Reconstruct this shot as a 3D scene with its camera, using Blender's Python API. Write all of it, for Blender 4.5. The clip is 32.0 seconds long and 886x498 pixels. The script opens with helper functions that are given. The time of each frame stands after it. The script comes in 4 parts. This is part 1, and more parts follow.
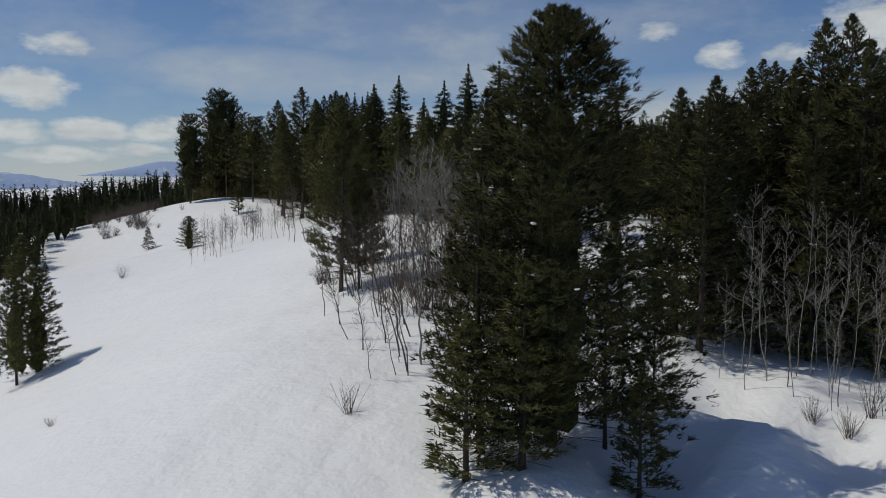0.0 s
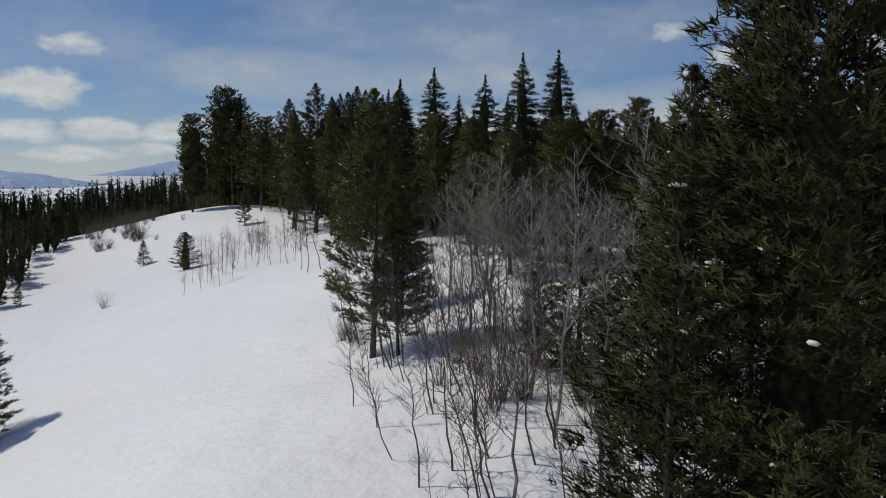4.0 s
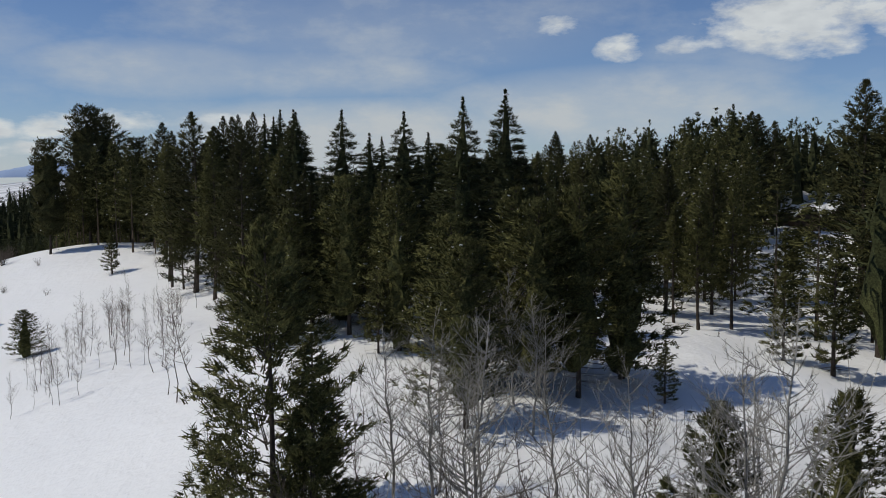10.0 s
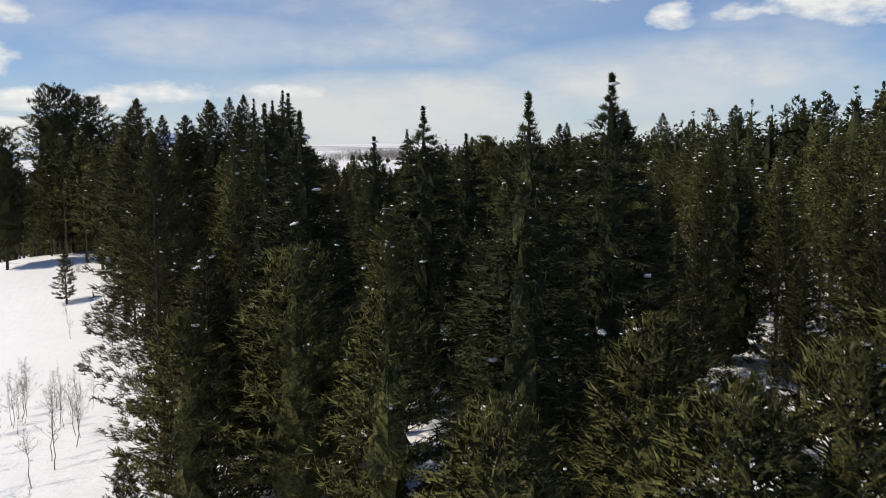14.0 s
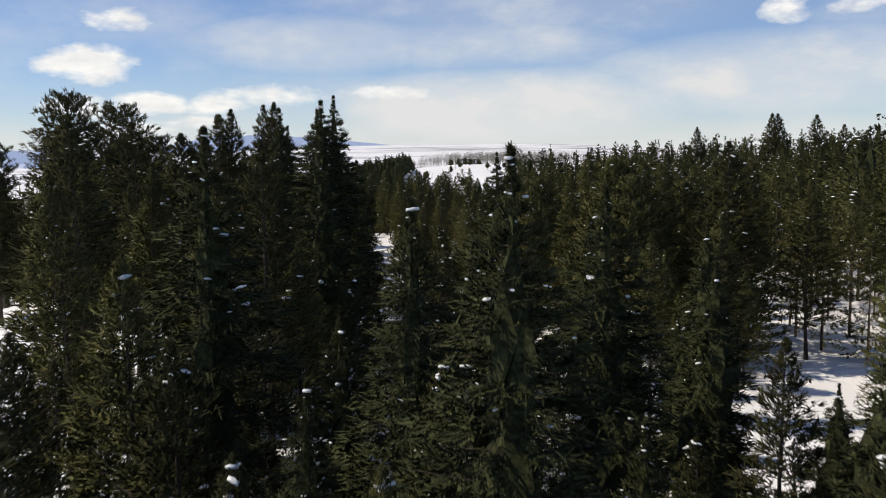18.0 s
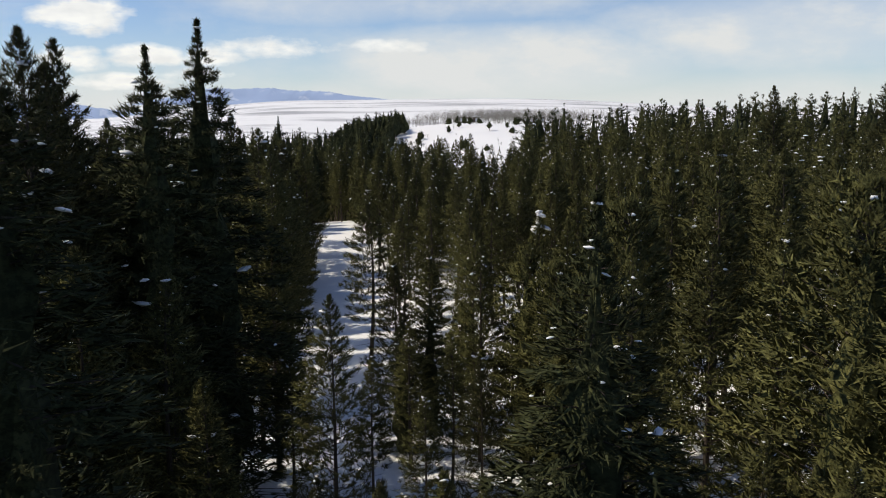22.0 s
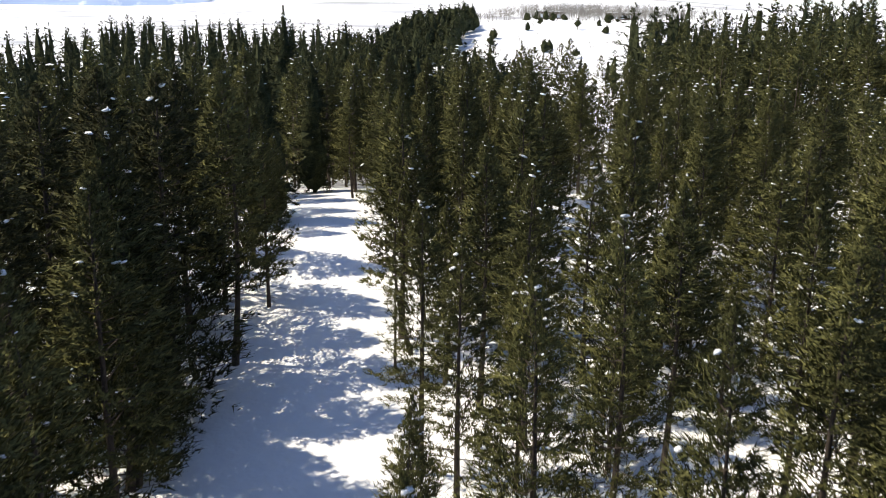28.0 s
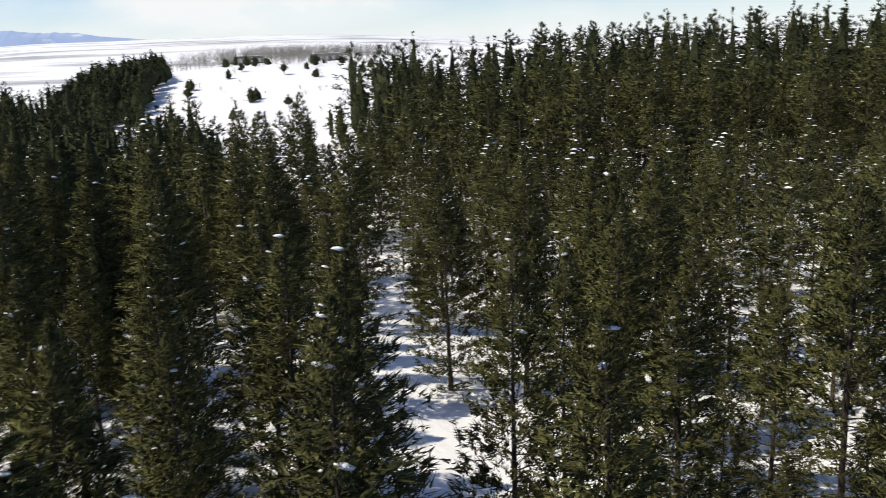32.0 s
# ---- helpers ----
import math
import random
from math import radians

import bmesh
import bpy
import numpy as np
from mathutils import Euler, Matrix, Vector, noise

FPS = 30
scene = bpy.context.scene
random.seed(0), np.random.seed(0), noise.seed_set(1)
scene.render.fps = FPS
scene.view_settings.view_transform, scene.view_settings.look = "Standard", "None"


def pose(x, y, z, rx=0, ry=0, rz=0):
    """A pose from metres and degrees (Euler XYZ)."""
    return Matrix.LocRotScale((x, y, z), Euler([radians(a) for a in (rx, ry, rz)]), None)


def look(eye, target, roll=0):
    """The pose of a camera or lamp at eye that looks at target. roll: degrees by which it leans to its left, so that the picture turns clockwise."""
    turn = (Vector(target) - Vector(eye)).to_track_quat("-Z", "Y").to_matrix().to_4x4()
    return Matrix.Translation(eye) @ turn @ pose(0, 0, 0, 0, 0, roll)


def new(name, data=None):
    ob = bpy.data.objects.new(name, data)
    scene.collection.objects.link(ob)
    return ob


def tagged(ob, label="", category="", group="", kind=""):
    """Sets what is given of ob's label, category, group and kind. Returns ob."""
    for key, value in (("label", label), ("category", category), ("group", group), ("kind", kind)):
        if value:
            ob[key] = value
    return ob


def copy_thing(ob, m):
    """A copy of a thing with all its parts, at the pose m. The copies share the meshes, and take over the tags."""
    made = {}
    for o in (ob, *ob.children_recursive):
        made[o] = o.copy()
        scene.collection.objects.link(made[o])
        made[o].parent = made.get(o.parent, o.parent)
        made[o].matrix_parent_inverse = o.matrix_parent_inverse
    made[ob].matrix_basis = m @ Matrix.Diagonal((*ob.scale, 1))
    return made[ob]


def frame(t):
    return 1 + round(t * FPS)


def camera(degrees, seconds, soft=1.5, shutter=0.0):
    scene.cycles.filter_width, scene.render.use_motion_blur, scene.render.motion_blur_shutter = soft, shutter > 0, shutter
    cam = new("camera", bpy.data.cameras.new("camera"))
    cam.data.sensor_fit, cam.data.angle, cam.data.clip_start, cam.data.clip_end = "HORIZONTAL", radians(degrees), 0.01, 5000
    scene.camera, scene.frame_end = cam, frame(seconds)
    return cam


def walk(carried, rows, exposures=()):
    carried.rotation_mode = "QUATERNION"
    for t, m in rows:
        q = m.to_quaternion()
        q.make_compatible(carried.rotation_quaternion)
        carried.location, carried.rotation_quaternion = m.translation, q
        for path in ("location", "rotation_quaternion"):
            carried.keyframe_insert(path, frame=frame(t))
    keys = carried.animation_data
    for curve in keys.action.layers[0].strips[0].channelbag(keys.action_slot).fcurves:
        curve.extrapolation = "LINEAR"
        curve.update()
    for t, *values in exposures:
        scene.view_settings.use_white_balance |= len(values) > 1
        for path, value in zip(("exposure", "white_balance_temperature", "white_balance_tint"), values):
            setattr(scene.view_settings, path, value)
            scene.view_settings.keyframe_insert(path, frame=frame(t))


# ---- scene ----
cam = camera(51.9, 32.0, 0.9, 0.2)
PATH = [
    (0, (0.372, -3.962, 19.641), (0.311, -1.968, 19.493), 0.6),
    (0.5, (0.382, -3.288, 19.625), (0.319, -1.294, 19.475), 0.6),
    (1, (0.352, -1.878, 19.726), (0.213, 0.111, 19.570), 0.7),
    (1.5, (0.332, 0.262, 19.925), (0.193, 2.251, 19.764), 0.6),
    (2, (0.102, 3.095, 19.807), (-0.035, 5.084, 19.647), 0.7),
    (2.5, (-0.402, 5.963, 19.623), (-0.537, 7.952, 19.467), 0.7),
    (4.5, (-3.900, 14.065, 21.615), (-3.917, 16.060, 21.468), 0.8),
    (5, (-4.337, 13.956, 22.297), (-4.194, 15.945, 22.147), 0.2),
    (5.5, (-5.019, 14.651, 23.043), (-4.874, 16.639, 22.892), 0.1),
    (6, (-5.471, 15.266, 24.465), (-5.325, 17.254, 24.310), -0.1),
    (6.5, (-5.735, 15.806, 25.364), (-5.586, 17.794, 25.208), -0.1),
    (7, (-6.015, 16.789, 25.708), (-5.865, 18.777, 25.551), -0.1),
    (7.5, (-6.104, 18.425, 25.620), (-5.953, 20.412, 25.461), -0.1),
    (8, (-6.090, 20.651, 25.683), (-5.937, 22.639, 25.523), -0.2),
    (8.5, (-6.005, 23.292, 26.109), (-5.852, 25.280, 25.949), -0.2),
    (9, (-5.858, 26.058, 26.208), (-5.704, 28.046, 26.050), -0.2),
    (9.5, (-5.613, 29.139, 26.413), (-5.462, 31.127, 26.252), -0.2),
    (10, (-5.393, 32.507, 26.610), (-5.249, 34.496, 26.449), -0.3),
    (10.5, (-5.066, 35.991, 26.700), (-4.924, 37.976, 26.499), -0.3),
    (11, (-4.784, 39.665, 26.722), (-4.642, 41.647, 26.498), -0.2),
    (11.5, (-4.529, 43.252, 26.635), (-4.415, 45.236, 26.411), -0.2),
    (12, (-4.168, 47.131, 26.517), (-4.069, 49.116, 26.293), -0.2),
    (12.5, (-3.825, 51.138, 26.688), (-3.727, 53.123, 26.464), -0.3),
    (13, (-3.477, 55.330, 27.669), (-3.381, 57.315, 27.447), -0.3),
    (13.5, (-3.207, 59.111, 28.912), (-3.137, 61.097, 28.688), -0.4),
    (14, (-3.016, 62.360, 29.887), (-2.979, 64.347, 29.663), -0.4),
    (14.5, (-2.855, 65.167, 30.765), (-2.866, 67.154, 30.540), -0.3),
    (15, (-2.677, 67.619, 31.570), (-2.692, 69.606, 31.343), -0.3),
    (15.5, (-2.685, 70.911, 31.992), (-2.722, 72.897, 31.764), -0.5),
    (17.5, (-2.416, 86.121, 31.159), (-2.603, 88.099, 30.936), -0.8),
    (18, (-2.794, 91.321, 31.849), (-2.981, 93.300, 31.627), -0.8),
    (18.5, (-3.150, 96.511, 32.325), (-3.337, 98.490, 32.103), -0.8),
    (19, (-3.591, 101.455, 32.291), (-3.776, 103.434, 32.070), -0.8),
    (19.5, (-3.885, 106.704, 32.402), (-4.072, 108.683, 32.179), -0.7),
    (20, (-4.280, 111.920, 32.505), (-4.467, 113.899, 32.283), -0.7),
    (20.5, (-4.684, 117.192, 32.682), (-4.870, 119.171, 32.459), -0.6),
    (21, (-5.120, 122.473, 32.769), (-5.306, 124.452, 32.548), -0.6),
    (21.5, (-5.468, 127.369, 32.851), (-5.653, 129.347, 32.620), -0.5),
    (22, (-5.875, 132.007, 32.973), (-6.057, 133.973, 32.654), -0.4),
    (22.5, (-6.336, 136.803, 32.968), (-6.511, 138.740, 32.499), 0.1),
    (23, (-7.095, 143.185, 32.449), (-7.351, 145.091, 31.901), 0.1),
    (23.5, (-7.545, 148.518, 32.388), (-7.856, 150.413, 31.832), 0.5),
    (24, (-8.075, 153.226, 32.472), (-8.384, 155.122, 31.915), 0.7),
    (24.5, (-8.572, 157.901, 32.499), (-8.882, 159.797, 31.941), 0.7),
    (26.5, (-11.306, 177.855, 31.787), (-11.616, 179.752, 31.234), 1.0),
    (27, (-11.962, 182.524, 31.901), (-12.273, 184.420, 31.348), 1.0),
    (27.5, (-12.629, 187.356, 31.993), (-12.943, 189.252, 31.438), 0.8),
    (28, (-13.361, 192.186, 32.075), (-13.677, 194.086, 31.536), 0.8),
    (28.5, (-14.085, 196.624, 32.103), (-14.404, 198.539, 31.624), 0.9),
    (29, (-14.805, 201.347, 32.131), (-15.126, 203.265, 31.661), 0.8),
    (29.5, (-15.533, 206.262, 32.173), (-15.854, 208.180, 31.704), 0.8),
    (30, (-16.408, 211.389, 32.197), (-16.728, 213.307, 31.728), 0.9),
    (30.5, (-17.093, 215.971, 32.225), (-17.374, 217.896, 31.760), 0.4),
    (31, (-17.846, 219.076, 32.346), (-17.975, 221.017, 31.883), -0.2),
    (31.5, (-17.935, 221.376, 32.138), (-17.886, 223.321, 31.676), -0.7),
    (32, (-17.370, 223.181, 32.043), (-17.083, 225.105, 31.580), -2.1),
]
EXPOSURES = [(0, -0.78, 6900, 5), (5, -0.72, 6900, 6), (9, -0.65, 6850, 6), (11, -0.53, 6900, 7), (13, -0.27, 7150, 8), (15, -0.02, 7500, 10), (21.6, 0.02, 7500, 10), (22.1, 0.0, 7450, 8), (22.6, 0.75, 7900, 6),
             (23.0, 1.4, 8400, 4), (23.4, 1.72, 8500, 3), (24.5, 1.82, 8400, 3), (26.5, 0.97, 7600, 7), (27.6, 0.88, 7600, 7), (28.5, 0.68, 7400, 7), (29.5, 0.33, 7200, 8), (30.5, 0.32, 7200, 8), (32, 0.3, 7300, 8)]
walk(cam, [(t, look(eye, target, roll)) for t, eye, target, roll in PATH], EXPOSURES)

# ---------------------------------------------------------------- daylight
SUN_LEFT, SUN_UP = 90.0, 53.0        # degrees left of +y, degrees above the horizon
sun_way = Vector((-math.sin(radians(SUN_LEFT)) * math.cos(radians(SUN_UP)),
                  math.cos(radians(SUN_LEFT)) * math.cos(radians(SUN_UP)),
                  math.sin(radians(SUN_UP))))
sun = new("sun", bpy.data.lights.new("sun", "SUN"))
sun.data.energy, sun.data.angle, sun.data.color = 3.45, radians(0.53), (1.0, 0.955, 0.89)
sun.matrix_world = look(sun_way * 500, (0, 0, 0))


def nodes_of(tree):
    tree.nodes.clear()
    def add(kind, **values):
        n = tree.nodes.new(kind)
        for key, value in values.items():
            if key in n.inputs:
                n.inputs[key].default_value = value
        return n
    return add, tree.links.new


def math_node(add, link, op, a, b=None, clamp=False):
    n = add("ShaderNodeMath")
    n.operation, n.use_clamp = op, clamp
    for i, v in enumerate((a, b)):
        if v is None:
            continue
        if isinstance(v, (int, float)):
            n.inputs[i].default_value = v
        else:
            link(v, n.inputs[i])
    return n.outputs[0]


def ramp(add, link, source, *stops):
    n = add("ShaderNodeValToRGB")
    while len(n.color_ramp.elements) < len(stops):
        n.color_ramp.elements.new(0.5)
    for e, (p, c) in zip(n.color_ramp.elements, stops):
        e.position, e.color = p, (c, c, c, 1) if isinstance(c, (int, float)) else (*c, 1)
    link(source, n.inputs[0])
    return n.outputs[0]


world = bpy.data.worlds.new("sky")
scene.world = world
world.use_nodes = True
add, link = nodes_of(world.node_tree)
sky = add("ShaderNodeTexSky")
sky.sky_type, sky.sun_disc = "NISHITA", False
sky.sun_elevation, sky.sun_rotation = radians(SUN_UP), radians(-SUN_LEFT)
sky.altitude, sky.air_density, sky.dust_density, sky.ozone_density = 1900, 1.0, 0.2, 2.0
coord = add("ShaderNodeTexCoord")
split = add("ShaderNodeSeparateXYZ")
link(coord.outputs["Generated"], split.inputs[0])
up = math_node(add, link, "MAXIMUM", split.outputs[2], 0.0)
# clouds: bearing right of +y, height, half width, half height (degrees), thickness
CLOUDS = [(-24.6, 7.6, 2, 0.8, 1), (-26.3, 5.1, 3, 1.2, 1.5), (-23, 2.8, 2.7, 0.75, 1.5), (-26.9, 2.6, 2.2, 0.8, 1.4), (-19.1, 2.8, 2.2, 0.7, 1.2), (-24.5, 1.3, 3.4, 0.5, 1), (-20.5, 1.7, 2.6, 0.4, 0.9),
          (15.0, 7.6, 1.4, 0.95, 1.1), (25.1, 8.9, 5.2, 2.3, 1.25), (30.5, 9.6, 3.6, 2.2, 1.2), (10.9, 9.1, 1.6, 0.6, 0.7), (-8.1, 3.4, 2.4, 0.5, 0.7), (-15.9, 3.3, 4.5, 0.7, 0.8), (19.6, 7.7, 2.4, 0.55, 0.8)]
VEILS = [(-12.5, 6.4, 8.5, 1.9, 0.62), (-3.0, 6.4, 10.0, 1.7, 0.42), (-1.0, 2.6, 12.0, 2.4, 0.85), (15.0, 4.2, 12.0, 2.6, 0.7), (0.0, 9.0, 16.0, 3.0, 0.30)]
bearing = math_node(add, link, "MULTIPLY", math_node(add, link, "ARCTAN2", split.outputs[0], split.outputs[1]), 57.2958)
rise = math_node(add, link, "MULTIPLY", math_node(add, link, "ARCSINE", split.outputs[2]), 57.2958)
plane = add("ShaderNodeCombineXYZ")
link(bearing, plane.inputs[0])
link(math_node(add, link, "MULTIPLY", rise, 2.2), plane.inputs[1])
fluff = add("ShaderNodeTexNoise", Scale=0.42, Detail=8.0, Roughness=0.58)
wisp = add("ShaderNodeTexNoise", Scale=0.10, Detail=6.0, Roughness=0.6)
link(plane.outputs[0], fluff.inputs["Vector"]), link(plane.outputs[0], wisp.inputs["Vector"])
cover, veil = None, None
for az, el, wide, tall, thick in CLOUDS + VEILS:
    u = math_node(add, link, "MULTIPLY", math_node(add, link, "SUBTRACT", bearing, az), 1 / wide)
    v = math_node(add, link, "MULTIPLY", math_node(add, link, "SUBTRACT", rise, el), 1 / tall)
    r = math_node(add, link, "ADD", math_node(add, link, "MULTIPLY", u, u), math_node(add, link, "MULTIPLY", v, v))
    d = math_node(add, link, "MULTIPLY", math_node(add, link, "SUBTRACT", 1.0, r), thick)
    if (az, el, wide, tall, thick) in VEILS:
        d = math_node(add, link, "MAXIMUM", d, 0.0)
        veil = d if veil is None else math_node(add, link, "MAXIMUM", veil, d)
    else:
        cover = d if cover is None else math_node(add, link, "MAXIMUM", cover, d)
rough_edge = math_node(add, link, "MULTIPLY", math_node(add, link, "SUBTRACT", fluff.outputs["Fac"], 0.5), 3.4)
cover = ramp(add, link, math_node(add, link, "ADD", cover, rough_edge), (0.0, 0.0), (1.25, 0.92))
# everywhere else thin cloud in patches, and paler air towards the horizon
wisps = ramp(add, link, wisp.outputs["Fac"], (0.46, 0.0), (0.72, 0.34))
low = ramp(add, link, up, (0.0, 0.75), (0.03, 0.32), (0.08, 0.12), (0.25, 0.0))
veil = math_node(add, link, "MULTIPLY", veil, ramp(add, link, wisp.outputs["Fac"], (0.25, 0.35), (0.65, 1.25)))
haze = math_node(add, link, "MAXIMUM", 0.0, math_node(add, link, "ADD", veil, math_node(add, link, "ADD", wisps, low, True), True))
blue = add("ShaderNodeMix")
blue.data_type, blue.blend_type = "RGBA", "MULTIPLY"
blue.inputs["Factor"].default_value = 1.0
blue.inputs["B"].default_value = (0.62, 0.79, 1.10, 1)
link(sky.outputs[0], blue.inputs["A"])
mix = add("ShaderNodeMix")
mix.data_type = "RGBA"
mix.inputs["B"].default_value = (6.5, 7.1, 8.0, 1)
link(haze, mix.inputs["Factor"]), link(blue.outputs["Result"], mix.inputs["A"])
puffs = add("ShaderNodeMix")
puffs.data_type = "RGBA"
shade = add("ShaderNodeTexNoise", Scale=0.45, Detail=3.0)
link(plane.outputs[0], shade.inputs["Vector"])
tone = add("ShaderNodeMix")
tone.data_type = "RGBA"
tone.inputs["A"].default_value, tone.inputs["B"].default_value = (7.4, 7.9, 8.7, 1), (8.8, 9.3, 10.0, 1)
link(ramp(add, link, shade.outputs["Fac"], (0.35, 0.0), (0.6, 1.0)), tone.inputs["Factor"])
link(cover, puffs.inputs["Factor"]), link(mix.outputs["Result"], puffs.inputs["A"]), link(tone.outputs["Result"], puffs.inputs["B"])
back = add("ShaderNodeBackground", Strength=0.108)
link(puffs.outputs["Result"], back.inputs[0])
link(back.outputs[0], add("ShaderNodeOutputWorld").inputs[0])


# ---------------------------------------------------------------- materials
def material(name, rough=0.6, spec=0.3):
    m = bpy.data.materials.new(name)
    m.use_nodes = True
    add, link = nodes_of(m.node_tree)
    b = add("ShaderNodeBsdfPrincipled", Roughness=rough)
    b.inputs["Specular IOR Level"].default_value = spec
    link(b.outputs[0], add("ShaderNodeOutputMaterial").inputs[0])
    return m, add, link, b


def mixed(add, link, fac, a, b):
    n = add("ShaderNodeMix")
    n.data_type = "RGBA"
    for key, v in (("A", a), ("B", b)):
        if isinstance(v, tuple):
            n.inputs[key].default_value = (*v, 1)
        else:
            link(v, n.inputs[key])
    if isinstance(fac, float):
        n.inputs["Factor"].default_value = fac
    else:
        link(fac, n.inputs["Factor"])
    return n.outputs["Result"]


def bumped(add, link, shader, height, strength, distance):
    n = add("ShaderNodeBump", Strength=strength, Distance=distance)
    link(height, n.inputs["Height"])
    link(n.outputs[0], shader.inputs["Normal"])


def spot(add, link, scale, detail=4.0, rough=0.55, kind="Object"):
    c = add("ShaderNodeTexCoord")
    n = add("ShaderNodeTexNoise", Scale=scale, Detail=detail, Roughness=rough)
    link(c.outputs[kind], n.inputs["Vector"])
    return n.outputs["Fac"]


def snow_material():
    m, add, link, b = material("snow", 0.55, 0.25)
    drift, grain = spot(add, link, 0.05), spot(add, link, 3.0, 6.0)
    litter = spot(add, link, 1.1, 8.0, 0.75)
    base = mixed(add, link, ramp(add, link, drift, (0.35, 0.0), (0.7, 1.0)), (0.86, 0.865, 0.87), (0.91, 0.91, 0.905))
    base = mixed(add, link, ramp(add, link, litter, (0.66, 0.0), (0.78, 0.35)), base, (0.55, 0.52, 0.47))
    geo = add("ShaderNodeNewGeometry")
    where = add("ShaderNodeSeparateXYZ")
    link(geo.outputs["Position"], where.inputs[0])
    stretch = add("ShaderNodeMapping")
    stretch.inputs["Scale"].default_value = (0.0016, 0.006, 0.0)
    link(geo.outputs["Position"], stretch.inputs[0])
    fields = add("ShaderNodeTexNoise", Scale=1.0, Detail=6.0, Roughness=0.62)
    link(stretch.outputs[0], fields.inputs["Vector"])
    valley = ramp(add, link, math_node(add, link, "MULTIPLY", where.outputs[1], 0.0005), (0.45, 0.0), (0.6, 1.0))
    brush = math_node(add, link, "MULTIPLY", valley, ramp(add, link, fields.outputs["Fac"], (0.50, 0.0), (0.62, 0.8)))
    base = mixed(add, link, brush, base, (0.30, 0.30, 0.31))
    link(base, b.inputs["Base Color"])
    crust = math_node(add, link, "ADD", spot(add, link, 0.55, 3.0), math_node(add, link, "MULTIPLY", grain, 0.25))
    bumped(add, link, b, crust, 0.6, 0.4)
    b.inputs["Subsurface Weight"].default_value = 0.0
    return m


def needle_material(name, dark, light, tip):
    m, add, link, b = material(name, 0.8, 0.08)
    geo = add("ShaderNodeNewGeometry")
    patch = add("ShaderNodeTexNoise", Scale=0.16, Detail=2.0)
    link(geo.outputs["Position"], patch.inputs["Vector"])
    tone = mixed(add, link, ramp(add, link, patch.outputs["Fac"], (0.36, 0.0), (0.64, 1.0)), dark, light)
    tone = mixed(add, link, ramp(add, link, geo.outputs["Random Per Island"], (0.5, 0.0), (1.0, 0.6)), tone, tip)
    clump, fine = spot(add, link, 0.9, 3.0), spot(add, link, 7.0, 5.0, 0.7)
    # fine noise paints the dark, shaded gaps between needles into the colour
    tone = mixed(add, link, ramp(add, link, fine, (0.42, 0.75), (0.58, 0.0)), tone, tuple(0.3 * v for v in dark))
    tone = mixed(add, link, ramp(add, link, clump, (0.3, 0.55), (0.65, 0.0)), tone, tuple(0.45 * v for v in dark))
    link(tone, b.inputs["Base Color"])
    return m


def bark_material(name, dark, light, scale=9.0):
    m, add, link, b = material(name, 0.85, 0.15)
    c = add("ShaderNodeTexCoord")
    s = add("ShaderNodeMapping")
    s.inputs["Scale"].default_value = (1.0, 1.0, 0.25)
    link(c.outputs["Object"], s.inputs[0])
    n = add("ShaderNodeTexNoise", Scale=scale, Detail=6.0, Roughness=0.7)
    link(s.outputs[0], n.inputs["Vector"])
    link(mixed(add, link, ramp(add, link, n.outputs["Fac"], (0.35, 0.0), (0.65, 1.0)), dark, light), b.inputs["Base Color"])
    bumped(add, link, b, n.outputs["Fac"], 0.6, 0.03)
    return m


def plain_material(name, a, b_, scale, rough, spec=0.3):
    m, add, link, b = material(name, rough, spec)
    link(mixed(add, link, spot(add, link, scale, 6.0), a, b_), b.inputs["Base Color"])
    return m


SNOW = snow_material()
PINE = needle_material("pine_needles", (0.072, 0.076, 0.029), (0.168, 0.166, 0.060), (0.300, 0.278, 0.108))
FIR = needle_material("fir_needles", (0.040, 0.047, 0.021), (0.075, 0.084, 0.036), (0.130, 0.135, 0.056))
# pine needles darkened: the shaded look of these stands is put into the colour
DARK = needle_material("shaded_pine_needles", (0.046, 0.048, 0.021), (0.090, 0.090, 0.036), (0.155, 0.145, 0.056))
BARK = bark_material("pine_bark", (0.035, 0.028, 0.023), (0.095, 0.075, 0.060))
ASPEN = bark_material("aspen_bark", (0.13, 0.12, 0.105), (0.36, 0.34, 0.30), 6.0)
TWIG = bark_material("twig_bark", (0.075, 0.058, 0.048), (0.17, 0.14, 0.115), 6.0)
CLUMP = plain_material("snow_clump", (0.80, 0.81, 0.83), (0.88, 0.88, 0.88), 3.0, 0.6)
TIMBER = plain_material("dark_timber", (0.045, 0.030, 0.022), (0.10, 0.066, 0.045), 4.0, 0.7)
# ridge colours with the blue haze of far air painted in, under paler streaks
RANGE, add, link, shader = material("hazed_range", 0.9, 0.0)
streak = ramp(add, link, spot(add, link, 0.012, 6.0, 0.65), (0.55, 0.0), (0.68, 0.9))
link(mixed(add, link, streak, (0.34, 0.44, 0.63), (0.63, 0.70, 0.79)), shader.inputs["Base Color"])


